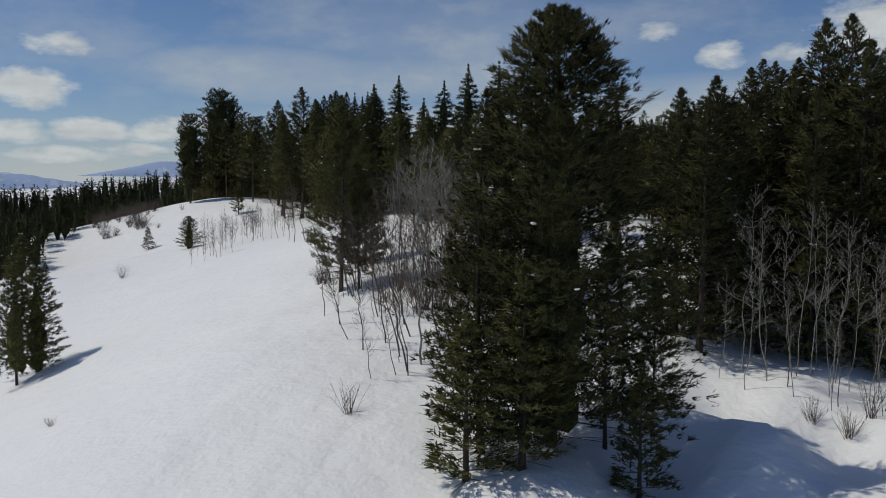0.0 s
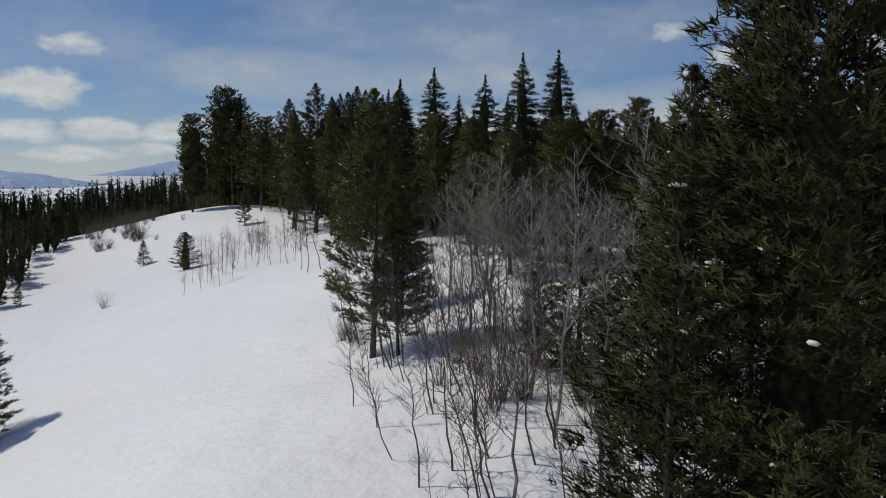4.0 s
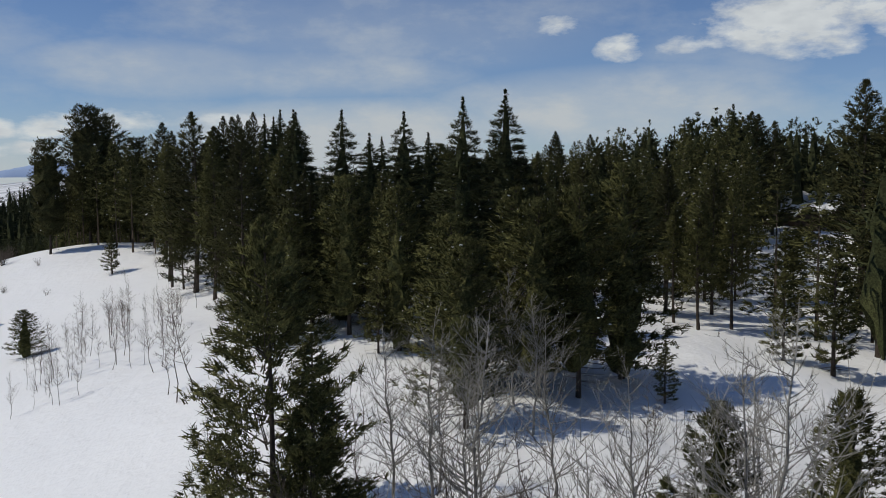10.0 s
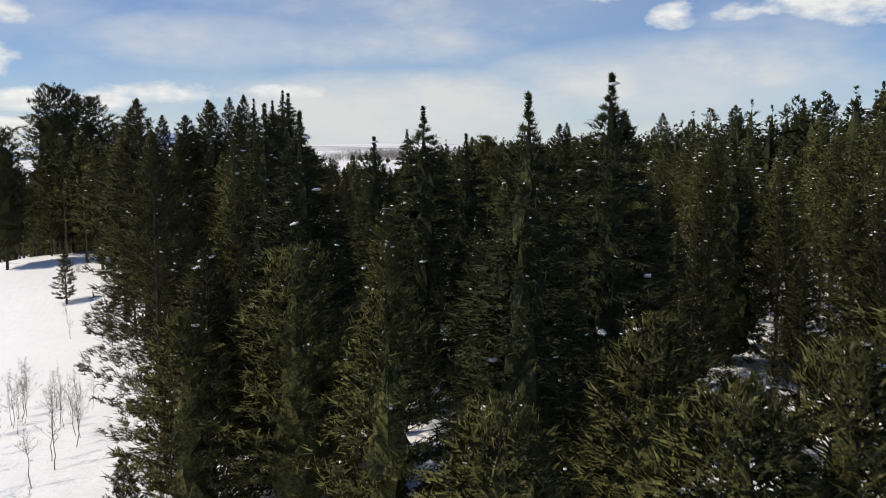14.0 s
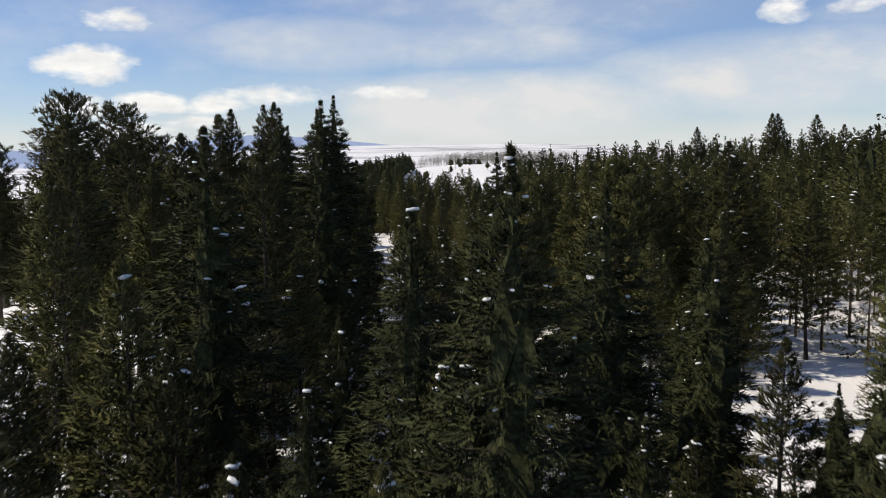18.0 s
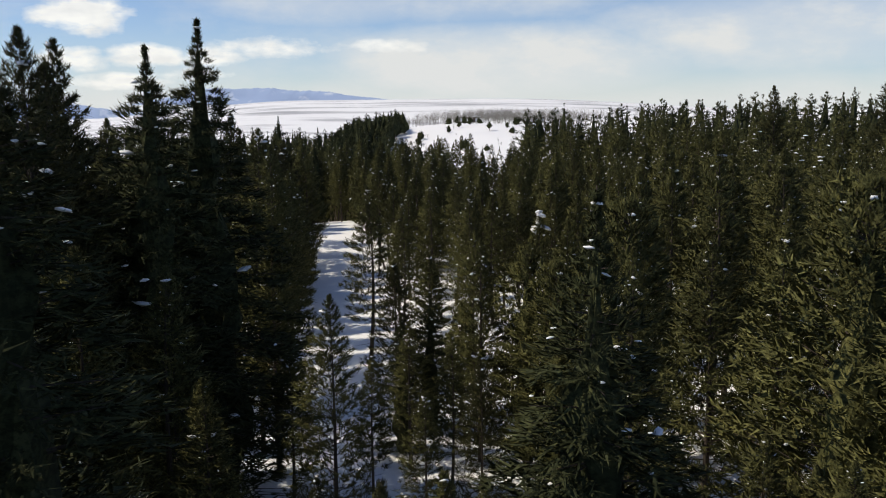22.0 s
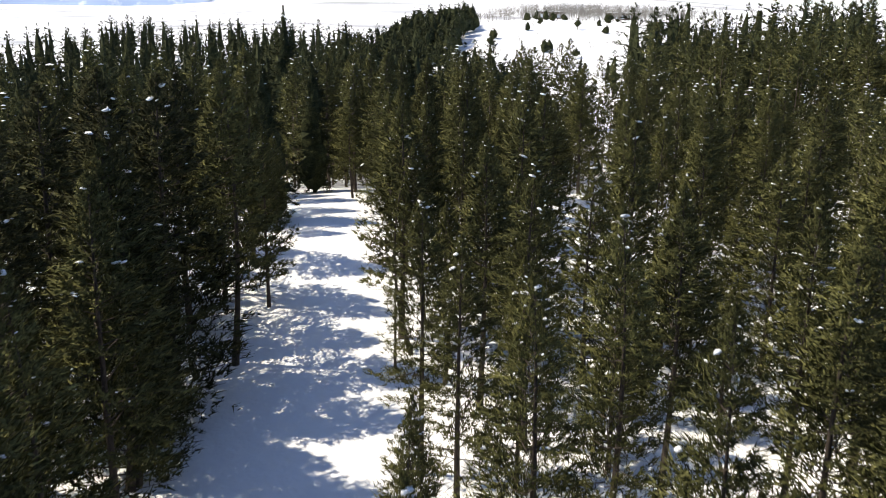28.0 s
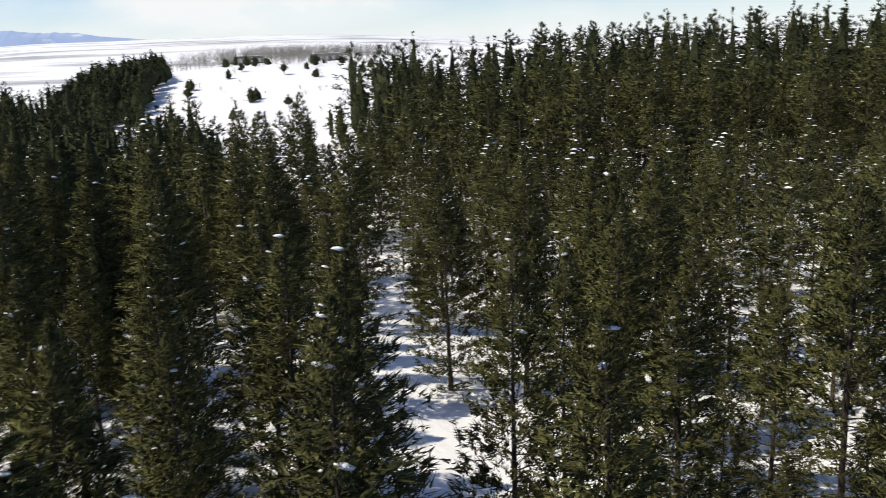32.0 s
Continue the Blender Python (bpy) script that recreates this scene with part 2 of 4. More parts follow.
# ---------------------------------------------------------------- ground
BASE = (6.29, 0.0809, 0.0049)
SWELLS = [
    (-75, 20, -7.72),
    (-75, 90, -0.72),
    (-75, 160, 4.48),
    (-75, 230, 2.63),
    (-75, 300, 3.22),
    (-75, 390, -3.41),
    (-25, 20, -2.25),
    (-25, 90, 3.36),
    (-25, 160, 3.41),
    (-25, 230, 1.11),
    (-25, 300, 0.36),
    (-25, 390, 2.77),
    (25, 20, 1.43),
    (25, 90, 3.68),
    (25, 160, 0.99),
    (25, 230, 2.66),
    (25, 300, -1.08),
    (25, 390, 3.76),
    (75, 20, -3.45),
    (75, 90, -0.80),
    (75, 160, 0.40),
    (75, 230, 3.41),
    (75, 300, -1.96),
    (75, 390, -1.52),
]
KNOLLS = [
    (-4, 40, 6.30),
    (16, 42, -3.38),
    (-38, 72, -3.39),
    (-10, 88, 4.26),
    (26, 88, -0.85),
    (-54, 181, 3.55),
    (-9, 228, -4.36),
    (-42, 108, -1.29),
    (-57, 152, -2.73),
    (-25, 50, -0.51),
    (-8, 60, 1.60),
    (-68, 152, -5.64),
    (-48, 170, 3.14),
    (-22, 188, -4.71),
    (-28, 236, 0.98),
    (-33, 264, 4.60),
    (-8, 212, 3.45),
    (12, 232, 0.67),
    (-6, 180, 1.40),
    (10, 262, 0.71),
    (-48, 236, -0.89),
]


def smooth(a, b, v):
    s = np.clip((v - a) / (b - a), 0.0, 1.0)
    return s * s * (3 - 2 * s)


def rolling(x, y):
    z = BASE[0] + BASE[1] * x + BASE[2] * y
    for cx, cy, w in SWELLS:
        z = z + w * np.exp(-((x - cx) ** 2 + (y - cy) ** 2) / 5000.0)
    for cx, cy, w in KNOLLS:
        z = z + w * np.exp(-((x - cx) ** 2 + (y - cy) ** 2) / 800.0)
    return z


def ground_z(x, y):
    """The height of the snow at x, y (numbers or arrays)."""
    x, y = np.asarray(x, float), np.asarray(y, float)
    near = rolling(np.clip(x, -130, 150), np.clip(y, -60, 440))
    hill = 13 + 11 * smooth(-130, -20, x + 0.04 * (y - 430)) + 3 * np.sin(x * 0.013 + y * 0.007)
    z = near + (hill - near) * smooth(400, 560, y)
    away = np.maximum(smooth(700, 1500, y), np.maximum(smooth(130, 900, -x), smooth(250, 1100, x)))
    side = x / np.maximum(y, 1.0)
    bench = smooth(-0.52, -0.24, side) * smooth(0.40, -0.05, side)
    plain = -66 + 6 * np.sin(x * 0.0021 + 1) * np.cos(y * 0.0017) + (20 + 92 * bench) * smooth(1300, 4500, np.hypot(x, y))
    z = z + (plain - z) * np.maximum(away, smooth(80, 700, -y))
    bumps = 0.16 * np.sin(x * 0.61 + 1.3 * np.sin(y * 0.23)) * np.sin(y * 0.53 + np.sin(x * 0.31))
    bumps = bumps + 0.35 * np.sin(x * 0.17 + 0.8) * np.sin(y * 0.13 + 0.3 * np.sin(x * 0.2))
    banks = 0.45 * np.sin(0.55 * x + 0.42 * y) + 0.30 * np.sin(0.9 * x - 0.5 * y + 1) + 0.16 * np.sin(1.7 * x + 1.3 * y) * np.sin(0.8 * y)
    bumps = bumps + 1.7 * banks * np.exp(-((x - 13) ** 2 + (y - 33) ** 2) / 120.0) + 0.6 * banks * np.exp(-((x - 14) ** 2 + (y - 82) ** 2) / 150.0)
    open_slope = smooth(-30, -8, x)
    return z + bumps * (0.25 + 0.75 * open_slope) * (1 - away)


def height(x, y):
    return float(ground_z(x, y))


def mesh_object(name, verts, faces, mat, parent=None, smooth_shade=False):
    me = bpy.data.meshes.new(name)
    verts = np.asarray(verts, np.float32)
    me.from_pydata(verts.tolist() if len(verts) < 50 else verts, [], faces)
    me.materials.append(mat)
    if smooth_shade:
        me.polygons.foreach_set("use_smooth", np.ones(len(me.polygons), bool))
    ob = new(name, me)
    ob.parent = parent
    return ob


def spread(a, b, fine, growth, far):
    """Coordinates: fine steps from a to b, then growing steps out to far on both sides."""
    mid = np.arange(a, b + fine, fine)
    out, step = [], fine
    v = b
    while v < far[1]:
        step *= growth
        v += step
        out.append(v)
    left, step, v = [], fine, a
    while v > far[0]:
        step *= growth
        v -= step
        left.append(v)
    return np.concatenate([left[::-1], mid, out])


gx = spread(-70, 60, 1.15, 1.09, (-4900, 4900))
gy = spread(0, 300, 1.2, 1.07, (-4900, 4950))
X, Y = np.meshgrid(gx, gy)
ground_verts = np.stack([X.ravel(), Y.ravel(), ground_z(X, Y).ravel()], 1)
idx = np.arange(X.size).reshape(X.shape)
ground_faces = np.stack([idx[:-1, :-1], idx[:-1, 1:], idx[1:, 1:], idx[1:, :-1]], -1).reshape(-1, 4)
ground = mesh_object("ground", ground_verts, ground_faces.tolist(), SNOW, None, True)
tagged(ground, "deep white snow over a rolling hillside", "ground", kind="structure")


def far_range(label, y, x0, x1, foot, peak, seed):
    """A long low ridge on the horizon: a ribbon with depth and an uneven crest."""
    n = 120
    rng = np.random.RandomState(seed)
    s = np.linspace(0, 1, n)
    crest = peak * (0.55 + 0.45 * np.sin(np.pi * s) ** 0.35) * (1 + 0.10 * np.sin(9 * s + seed) + 0.05 * np.sin(31 * s) + 0.02 * rng.randn(n))
    crest *= smooth(-0.1, 0.25, s) * smooth(-0.05, 0.45, 1 - s)
    xs = x0 + (x1 - x0) * s
    rows = [(0, 0.0), (60, 0.55), (120, 0.95), (170, 1.0), (280, 0.4)]
    v = [(x, y + d + 25 * math.sin(x * 0.01 + d), foot + (c - foot * 0) * k) for d, k in rows for x, c in zip(xs, crest)]
    f = [(r * n + i, r * n + i + 1, (r + 1) * n + i + 1, (r + 1) * n + i) for r in range(len(rows) - 1) for i in range(n - 1)]
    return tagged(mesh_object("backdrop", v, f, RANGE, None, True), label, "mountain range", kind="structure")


far_range("long mountain range across the valley, coloured haze-blue", 4480, -4800, -1150, -70, 112, 2)
far_range("low mesa on the horizon across the valley, coloured haze-blue", 4520, -1980, -520, 28, 74, 5)


# ---------------------------------------------------------------- trees
def tube(points, radii, sides=6):
    """A tapered tube along points: verts and faces."""
    points = [Vector(p) for p in points]
    verts, faces = [], []
    for i, (p, r) in enumerate(zip(points, radii)):
        d = (points[min(i + 1, len(points) - 1)] - points[max(i - 1, 0)]).normalized()
        a = d.orthogonal().normalized() if abs(d.z) < 0.9 else Vector((1, 0, 0)).cross(d).normalized()
        b = d.cross(a)
        for k in range(sides):
            w = 2 * math.pi * k / sides
            verts.append(p + r * (math.cos(w) * a + math.sin(w) * b))
    for i in range(len(points) - 1):
        for k in range(sides):
            m = (k + 1) % sides
            faces.append((i * sides + k, i * sides + m, (i + 1) * sides + m, (i + 1) * sides + k))
    faces.append(tuple(range((len(points) - 1) * sides, len(points) * sides)))
    return verts, faces


def tubes(list_of):
    verts, faces = [], []
    for points, radii, sides in list_of:
        v, f = tube(points, radii, sides)
        o = len(verts)
        verts += v
        faces += [tuple(i + o for i in q) for q in f]
    return verts, faces


RISE = {"fir": (-0.25, 0.6), "pine": (0.12, 0.75), "round": (0.1, 0.5), "broad": (0.05, 0.7)}


def crown_profile(kind, s):
    """How wide the crown is at share s of its height, from its foot to its top."""
    if kind == "fir":
        return (1 - s) ** 0.80 * min(1, 0.7 + 1.6 * s) * 1.04
    if kind == "round":
        return math.sqrt(max(0.0, 1 - (abs(s - 0.42) / 0.6) ** 2.2)) * (1 - 0.15 * s) + 0.02
    if kind == "broad":
        return (1 - s) ** 0.62 * min(1, 0.88 + 0.8 * s) + 0.02
    return (1 - s) ** 0.84 * min(1, 0.66 + 1.6 * s) * 1.12 + 0.01


def limbs_of(kind, h, foot, wide, count, rng):
    """Boughs in loose whorls round the stem: height, bearing, reach, rise."""
    out, ring = [], 5
    lop = rng.rand() * 6.28
    for i in range(count):
        s = min(0.995, (i // ring + {'broad': 2.0, 'fir': 1.7}.get(kind, 0.9) * rng.rand()) / (count / ring))
        s = 1 - (1 - s) ** (1.0 if kind == 'round' else 1.42)
        z = h * (foot + (1 - foot) * s * 0.99)
        a = 2.399 * (i // ring) + 6.283 * (i % ring) / ring + rng.randn() * 0.3
        tip = min(1.0, (1 - s) * 7 + 0.12) if kind == 'fir' else 1.0
        reach = wide * tip * crown_profile(kind, s) * (0.74 + 0.36 * rng.rand()) * (1 + 0.13 * math.cos(a - lop) * (1 - s))
        rise = RISE[kind][0] + RISE[kind][1] * s + 0.13 * rng.randn()
        out.append((z, a, max(reach, 0.04), rise))
    return out


def softened(tri, share=0.75):
    """Corners wound to face away from the stem, and normals turned towards the crown's outside."""
    c = tri.mean(1)
    face = np.cross(tri[:, 1] - tri[:, 0], tri[:, 2] - tri[:, 0])
    face /= np.linalg.norm(face, axis=1)[:, None] + 1e-12
    out = np.concatenate([c[:, :2] / (np.linalg.norm(c[:, :2], axis=1)[:, None] + 0.3), np.full((len(c), 1), 0.35)], 1)
    turn = (face * out).sum(1) < 0
    tri[turn] = tri[turn][:, ::-1]
    face[turn] *= -1
    soft = face * share + out
    soft /= np.linalg.norm(soft, axis=1)[:, None]
    return tri.reshape(-1, 3), np.repeat(soft, 3, 0)


def hull(kind, h, foot, wide, rings, sides, solid, rng):
    """The dense inside of a crown: an uneven, layered cone of twigs and needles."""
    s = np.arange(rings + 1) / rings
    r = np.array([wide * crown_profile(kind, min(v, 0.995)) * solid for v in s])
    r[0] *= 0.45
    r *= np.clip(((1.0 if kind == 'fir' else 0.9) - s) * 4, 0.1, 1)
    z = h * (foot + (1 - foot) * s)
    a = 6.283 * np.arange(sides) / sides
    rr = r[:, None] * (0.45 + 1.1 * rng.rand(rings + 1, sides))
    aa = a[None] + rng.randn(rings + 1, sides) * 1.6 / sides
    k = RISE[kind]
    zz = z[:, None] + (k[0] + k[1] * s)[:, None] * rr + rng.randn(rings + 1, sides) * 0.35 * h / rings
    zz = np.minimum(zz, h * (0.94 if kind == 'fir' else 0.88))
    p = np.stack([rr * np.cos(aa), rr * np.sin(aa), zz], -1)
    q = np.roll(p, -1, 1)
    return np.concatenate([np.stack([p[:-1], q[:-1], q[1:]], 2).reshape(-1, 3, 3), np.stack([p[:-1], q[1:], p[1:]], 2).reshape(-1, 3, 3)])


def blades(limbs, h, per, blade, length, width, rng, kind, inside):
    """Needle sprays along the limbs: thin triangles in tufts, over the dense inside of the crown. Corners and soft normals."""
    base, way, size = [], [], []
    for z, a, reach, rise in limbs:
        n = max(3, int(per * (0.30 + 0.68 * reach / (0.16 * h))))
        u = 0.28 + 0.72 * rng.rand(n) ** 0.75
        side = (rng.rand(n) - 0.5) * 0.9 * u * reach * 0.8
        droop = (0.25 if kind != "fir" else -0.18) * u * u * reach
        out = np.array([math.cos(a), math.sin(a), 0])
        lat = np.array([-math.sin(a), math.cos(a), 0])
        c = np.outer(u * reach, out) + np.outer(side, lat)
        c[:, 2] += z + rise * u * reach + droop * 0.6 + rng.randn(n) * 0.08 * (0.3 + reach * 0.25)
        d = out + np.outer(side / max(reach, 0.3), lat) * 1.3 + np.array([0, 0, (0.6 if kind != "fir" else 0.1) + 3.2 * max(0.0, z / h - 0.8) / 0.2])
        base.append(c)
        way.append(d)
        size.append(np.full(n, 0.34 + 0.66 * min(1.0, reach / (0.08 * h))))
    c, d, size = np.concatenate(base), np.concatenate(way), np.concatenate(size)
    c, d, size = np.repeat(c, blade, 0), np.repeat(d, blade, 0), np.repeat(size, blade)
    m = len(c)
    c = c + rng.randn(m, 3) * length * 0.22 * size[:, None]
    d = d / np.linalg.norm(d, axis=1)[:, None] + rng.randn(m, 3) * 0.5
    d /= np.linalg.norm(d, axis=1)[:, None]
    side = np.cross(d, rng.randn(m, 3))
    side /= np.linalg.norm(side, axis=1)[:, None] + 1e-9
    ln = (length * size * (0.6 + 0.8 * rng.rand(m)))[:, None]
    w = (width * size * (0.6 + 0.7 * rng.rand(m)))[:, None]
    start = c - d * ln * 0.25
    tri = np.stack([start - side * w * 0.5, start + side * w * 0.5, c + d * ln], 1)
    return softened(np.concatenate([tri, inside]) if len(inside) else tri)


def tri_object(name, verts, mat, parent, normals=None):
    me = bpy.data.meshes.new(name)
    n = len(verts) // 3
    me.vertices.add(3 * n)
    me.loops.add(3 * n)
    me.polygons.add(n)
    me.vertices.foreach_set("co", np.asarray(verts, np.float32).ravel())
    me.loops.foreach_set("vertex_index", np.arange(3 * n, dtype=np.int32))
    me.polygons.foreach_set("loop_start", np.arange(0, 3 * n, 3, dtype=np.int32))
    me.update(calc_edges=True)
    if normals is not None:
        me.normals_split_custom_set_from_vertices(normals.tolist())
    me.materials.append(mat)
    ob = new(name, me)
    ob.parent = parent
    return ob


GOLD = (1 + 5 ** 0.5) / 2
ICO = np.array([(a, b * GOLD, 0) for a in (-1, 1) for b in (-1, 1)] + [(0, a, b * GOLD) for a in (-1, 1) for b in (-1, 1)] + [(b * GOLD, 0, a) for a in (-1, 1) for b in (-1, 1)], float)
ICO /= np.linalg.norm(ICO[0])
ICO_FACES = [f for f in ((i, j, k) for i in range(12) for j in range(i + 1, 12) for k in range(j + 1, 12))
             if max(np.linalg.norm(ICO[f[0]] - ICO[f[1]]), np.linalg.norm(ICO[f[1]] - ICO[f[2]]), np.linalg.norm(ICO[f[0]] - ICO[f[2]])) < 1.2]
ICO_FACES = [f if np.dot(np.cross(ICO[f[1]] - ICO[f[0]], ICO[f[2]] - ICO[f[0]]), ICO[f[0]]) > 0 else f[::-1] for f in ICO_FACES]


def pad(c, r, rng):
    """A small lump of snow lying along a bough: uneven, longer than wide, low."""
    a, long = rng.rand() * 6.28, 0.9 + 0.8 * rng.rand()
    p = ICO * (0.75 + 0.5 * rng.rand(12, 1)) * (r * long, r * 0.8, r * 0.45)
    x, y = p[:, 0] * math.cos(a) - p[:, 1] * math.sin(a), p[:, 0] * math.sin(a) + p[:, 1] * math.cos(a)
    return [(c[0] + u, c[1] + v, c[2] + w) for u, v, w in zip(x, y, p[:, 2] + 0.25 * rng.randn() * p[:, 0])], ICO_FACES


def conifer(name, kind, h, foot, wide, seed, limbs=190, per=22, blade=6, length=0.27, width=0.052, lumps=44, solid=0.0, rings=16, sides=8, big=0.14, mat=None, bend=0.0):
    rng = np.random.RandomState(seed)
    tree = new(name)
    mat = mat or (FIR if kind == "fir" else PINE)
    r0 = 0.0092 * h + 0.025
    lean = (bend + 0.015 * rng.randn(), 0.015 * rng.randn())
    axis = [(h * k / 8 * lean[0] * (1 - k / 8) * 2 , h * k / 8 * lean[1] * (1 - k / 8) * 2, h * k / 8 - 0.3 * (k == 0)) for k in range(9)]
    v, f = tube(axis, [r0 * (1.25 if k == 0 else 1 - k / 8.4) for k in range(9)], 8)
    mesh_object("trunk", v, f, BARK, tree, True)
    arms = limbs_of(kind, h, foot, wide, limbs, rng)
    sticks = []
    for z, a, reach, rise in arms[::2]:
        o = Vector((math.cos(a), math.sin(a), 0))
        sticks.append(([Vector((0, 0, z)), Vector((0, 0, z)) + o * reach * 0.5 + Vector((0, 0, rise * reach * 0.5)),
                        Vector((0, 0, z)) + o * reach * 0.9 + Vector((0, 0, rise * reach * 0.9))], [0.018 + 0.008 * reach, 0.014, 0.006], 3))
    for i in range(10):                       # bare dead limbs under the crown
        z, a = h * foot * (0.35 + 0.65 * rng.rand()), rng.rand() * 6.28
        o = Vector((math.cos(a), math.sin(a), -0.15))
        sticks.append(([Vector((0, 0, z)), Vector((0, 0, z)) + o * wide * (0.3 + 0.4 * rng.rand())], [0.02, 0.006], 3))
    v, f = tubes(sticks)
    tagged(mesh_object("bough", v, f, BARK, tree), kind="stuff")
    green, soft = blades(arms, h, per, blade, length, width, rng, kind, hull(kind, h, foot, wide, rings, sides, solid, rng) if solid else [])
    tagged(tri_object("crown", green, mat, tree, soft), kind="stuff")
    verts, faces = [], []
    for i in range(lumps):
        z, a, reach, rise = arms[rng.randint(int(len(arms) * 0.92))]
        u = 0.45 + 0.5 * rng.rand()
        c = (math.cos(a) * u * reach, math.sin(a) * u * reach, z + rise * u * reach + 0.18)
        v, f = pad(c, 0.045 + big * rng.rand() ** 5, rng)
        o = len(verts)
        verts += v
        faces += [tuple(j + o for j in q) for q in f]
    if lumps:
        tagged(mesh_object("snow_load", verts, faces, CLUMP, tree, True), "white snow resting on the boughs", kind="stuff")
    tree["made_height"] = h
    return tree


USED = set()
LITE = {}
FLIGHT = [(eye[0], eye[1]) for t, eye, target, roll in PATH]


def along(x, y, line):
    """The distance from x, y to a line of points."""
    best = 999.0
    for (ax, ay), (bx, by) in zip(line, line[1:]):
        t = max(0.0, min(1.0, ((x - ax) * (bx - ax) + (y - ay) * (by - ay)) / ((bx - ax) ** 2 + (by - ay) ** 2)))
        best = min(best, math.hypot(x - ax - t * (bx - ax), y - ay - t * (by - ay)))
    return best


def kinds(name, kind, h, rows, **rest):
    """Prototypes of one kind of conifer, each with a plainer one for trees off the flight."""
    out = []
    for foot, wide, seed, bend in rows:
        tree = conifer(name, kind, h, foot, wide, seed, bend=bend, **rest)
        LITE[tree.name] = conifer(name, kind, h, foot, wide, seed, bend=bend, limbs=200 if kind == 'fir' else 185, per=18, blade=5, length=0.31, width=0.08, lumps=26, big=0.13, solid=0.5 if kind == 'fir' else 0.0, mat=rest.get('mat'))
        out.append(tree)
    return out




def plant(proto, x, y, h, turn=0.0, fat=1.0, label="", category="tree", group="", tilt=0.0, lean=0.0):
    """The prototype itself at its first use, copies of it later, scaled to the height h."""
    if proto.name in LITE and along(x, y, FLIGHT) > (16 if h > 15 or y < 60 else 7):
        proto = LITE[proto.name]
    k = h / proto["made_height"]
    m = pose(x, y, height(x, y) - 0.15, 0, -lean, 0) @ pose(0, 0, 0, tilt, 0, turn) @ Matrix.Diagonal((k * fat, k * fat, k, 1))
    if proto.name in USED:
        ob = copy_thing(proto, m @ Matrix.Diagonal((1 / proto.scale[0], 1 / proto.scale[1], 1 / proto.scale[2], 1)))
    else:
        ob = proto
        USED.add(proto.name)
        ob.matrix_basis = m
    return tagged(ob, label, category, group)


PINES = kinds("pine_tree", "pine", 16, ((0.05, 3.2, 11, 0.0), (0.12, 2.9, 12, 0.01), (0.03, 3.4, 13, 0.0), (0.16, 3.0, 15, -0.01)))
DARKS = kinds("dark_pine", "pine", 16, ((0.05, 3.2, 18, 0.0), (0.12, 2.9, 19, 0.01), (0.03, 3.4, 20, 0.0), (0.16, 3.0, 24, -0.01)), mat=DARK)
STEMMED = kinds("trail_pine", "pine", 16, ((0.28, 2.5, 14, 0.03), (0.36, 2.2, 16, -0.02), (0.22, 2.6, 17, 0.0)), limbs=150)
FIRS = kinds("fir_tree", "fir", 16, ((0.05, 3.2, 21, 0.0), (0.08, 2.9, 22, 0.0), (0.02, 3.5, 23, 0.0)), limbs=230, solid=0.26)
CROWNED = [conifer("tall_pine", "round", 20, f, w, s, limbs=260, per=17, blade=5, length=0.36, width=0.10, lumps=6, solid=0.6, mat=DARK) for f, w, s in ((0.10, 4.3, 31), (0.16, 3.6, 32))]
SMALL = [conifer("young_pine", "pine", 7, f, w, s, limbs=90, per=14, blade=6, length=0.22, width=0.055, lumps=14, solid=0.0, rings=16, sides=12, big=0.10) for f, w, s in ((0.05, 1.4, 41), (0.10, 1.2, 42))]
WIDE = [conifer("wide_pine", "broad", 12, f, w, s, limbs=190, per=10, blade=7, length=0.28, width=0.07, lumps=24, solid=0.25) for f, w, s in ((0.04, 3.2, 52), (0.14, 3.4, 53))]
OPEN = conifer("open_pine", "pine", 13, 0.12, 3.3, 55, limbs=120, per=44, blade=6, length=0.22, width=0.05, lumps=8, solid=0)
BENT = [conifer("bent_pine", "pine", 14, 0.42, 2.1, 57, limbs=110, bend=0.14), conifer("bent_pine", "pine", 14, 0.5, 1.8, 58, limbs=90, bend=-0.16)]
HEAVY = conifer("snowy_pine", "pine", 12, 0.08, 2.5, 51, limbs=150, per=10, blade=6, length=0.30, width=0.09, lumps=70, big=0.6)
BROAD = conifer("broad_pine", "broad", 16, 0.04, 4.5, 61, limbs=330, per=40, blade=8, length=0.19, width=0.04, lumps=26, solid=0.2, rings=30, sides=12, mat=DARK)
LANKY = conifer("slender_tree", "fir", 8, 0.45, 0.8, 71, limbs=40, per=4, blade=4, length=0.22, width=0.06, lumps=4, solid=0, big=0.1)

# conifers that stand out on the skyline, at the wood's edge and beside the trail: x, y, height
TALL_PINES = [
    (-53, 187.7, 22.2), (-56.2, 178, 17.7), (-56.7, 209, 24.9), (-48.4, 200, 19.2),
]
SKYLINE_FIRS = [
    (-0.1, 88.2, 15.4), (3.1, 92.4, 16), (-7.8, 97.5, 15.1), (-3.1, 108, 15.5), (-6, 116, 14.6),
    (-0.5, 118.6, 14.5), (-12.9, 119.2, 17.7), (-15.6, 147.5, 19.5), (-20, 165.3, 20), (-19.5, 169.5, 21.3),
    (-21.8, 144.3, 16.6), (-27.2, 183, 20), (-4.7, 147.5, 15.5), (43, 154, 19), (48.5, 186.5, 18.5),
]
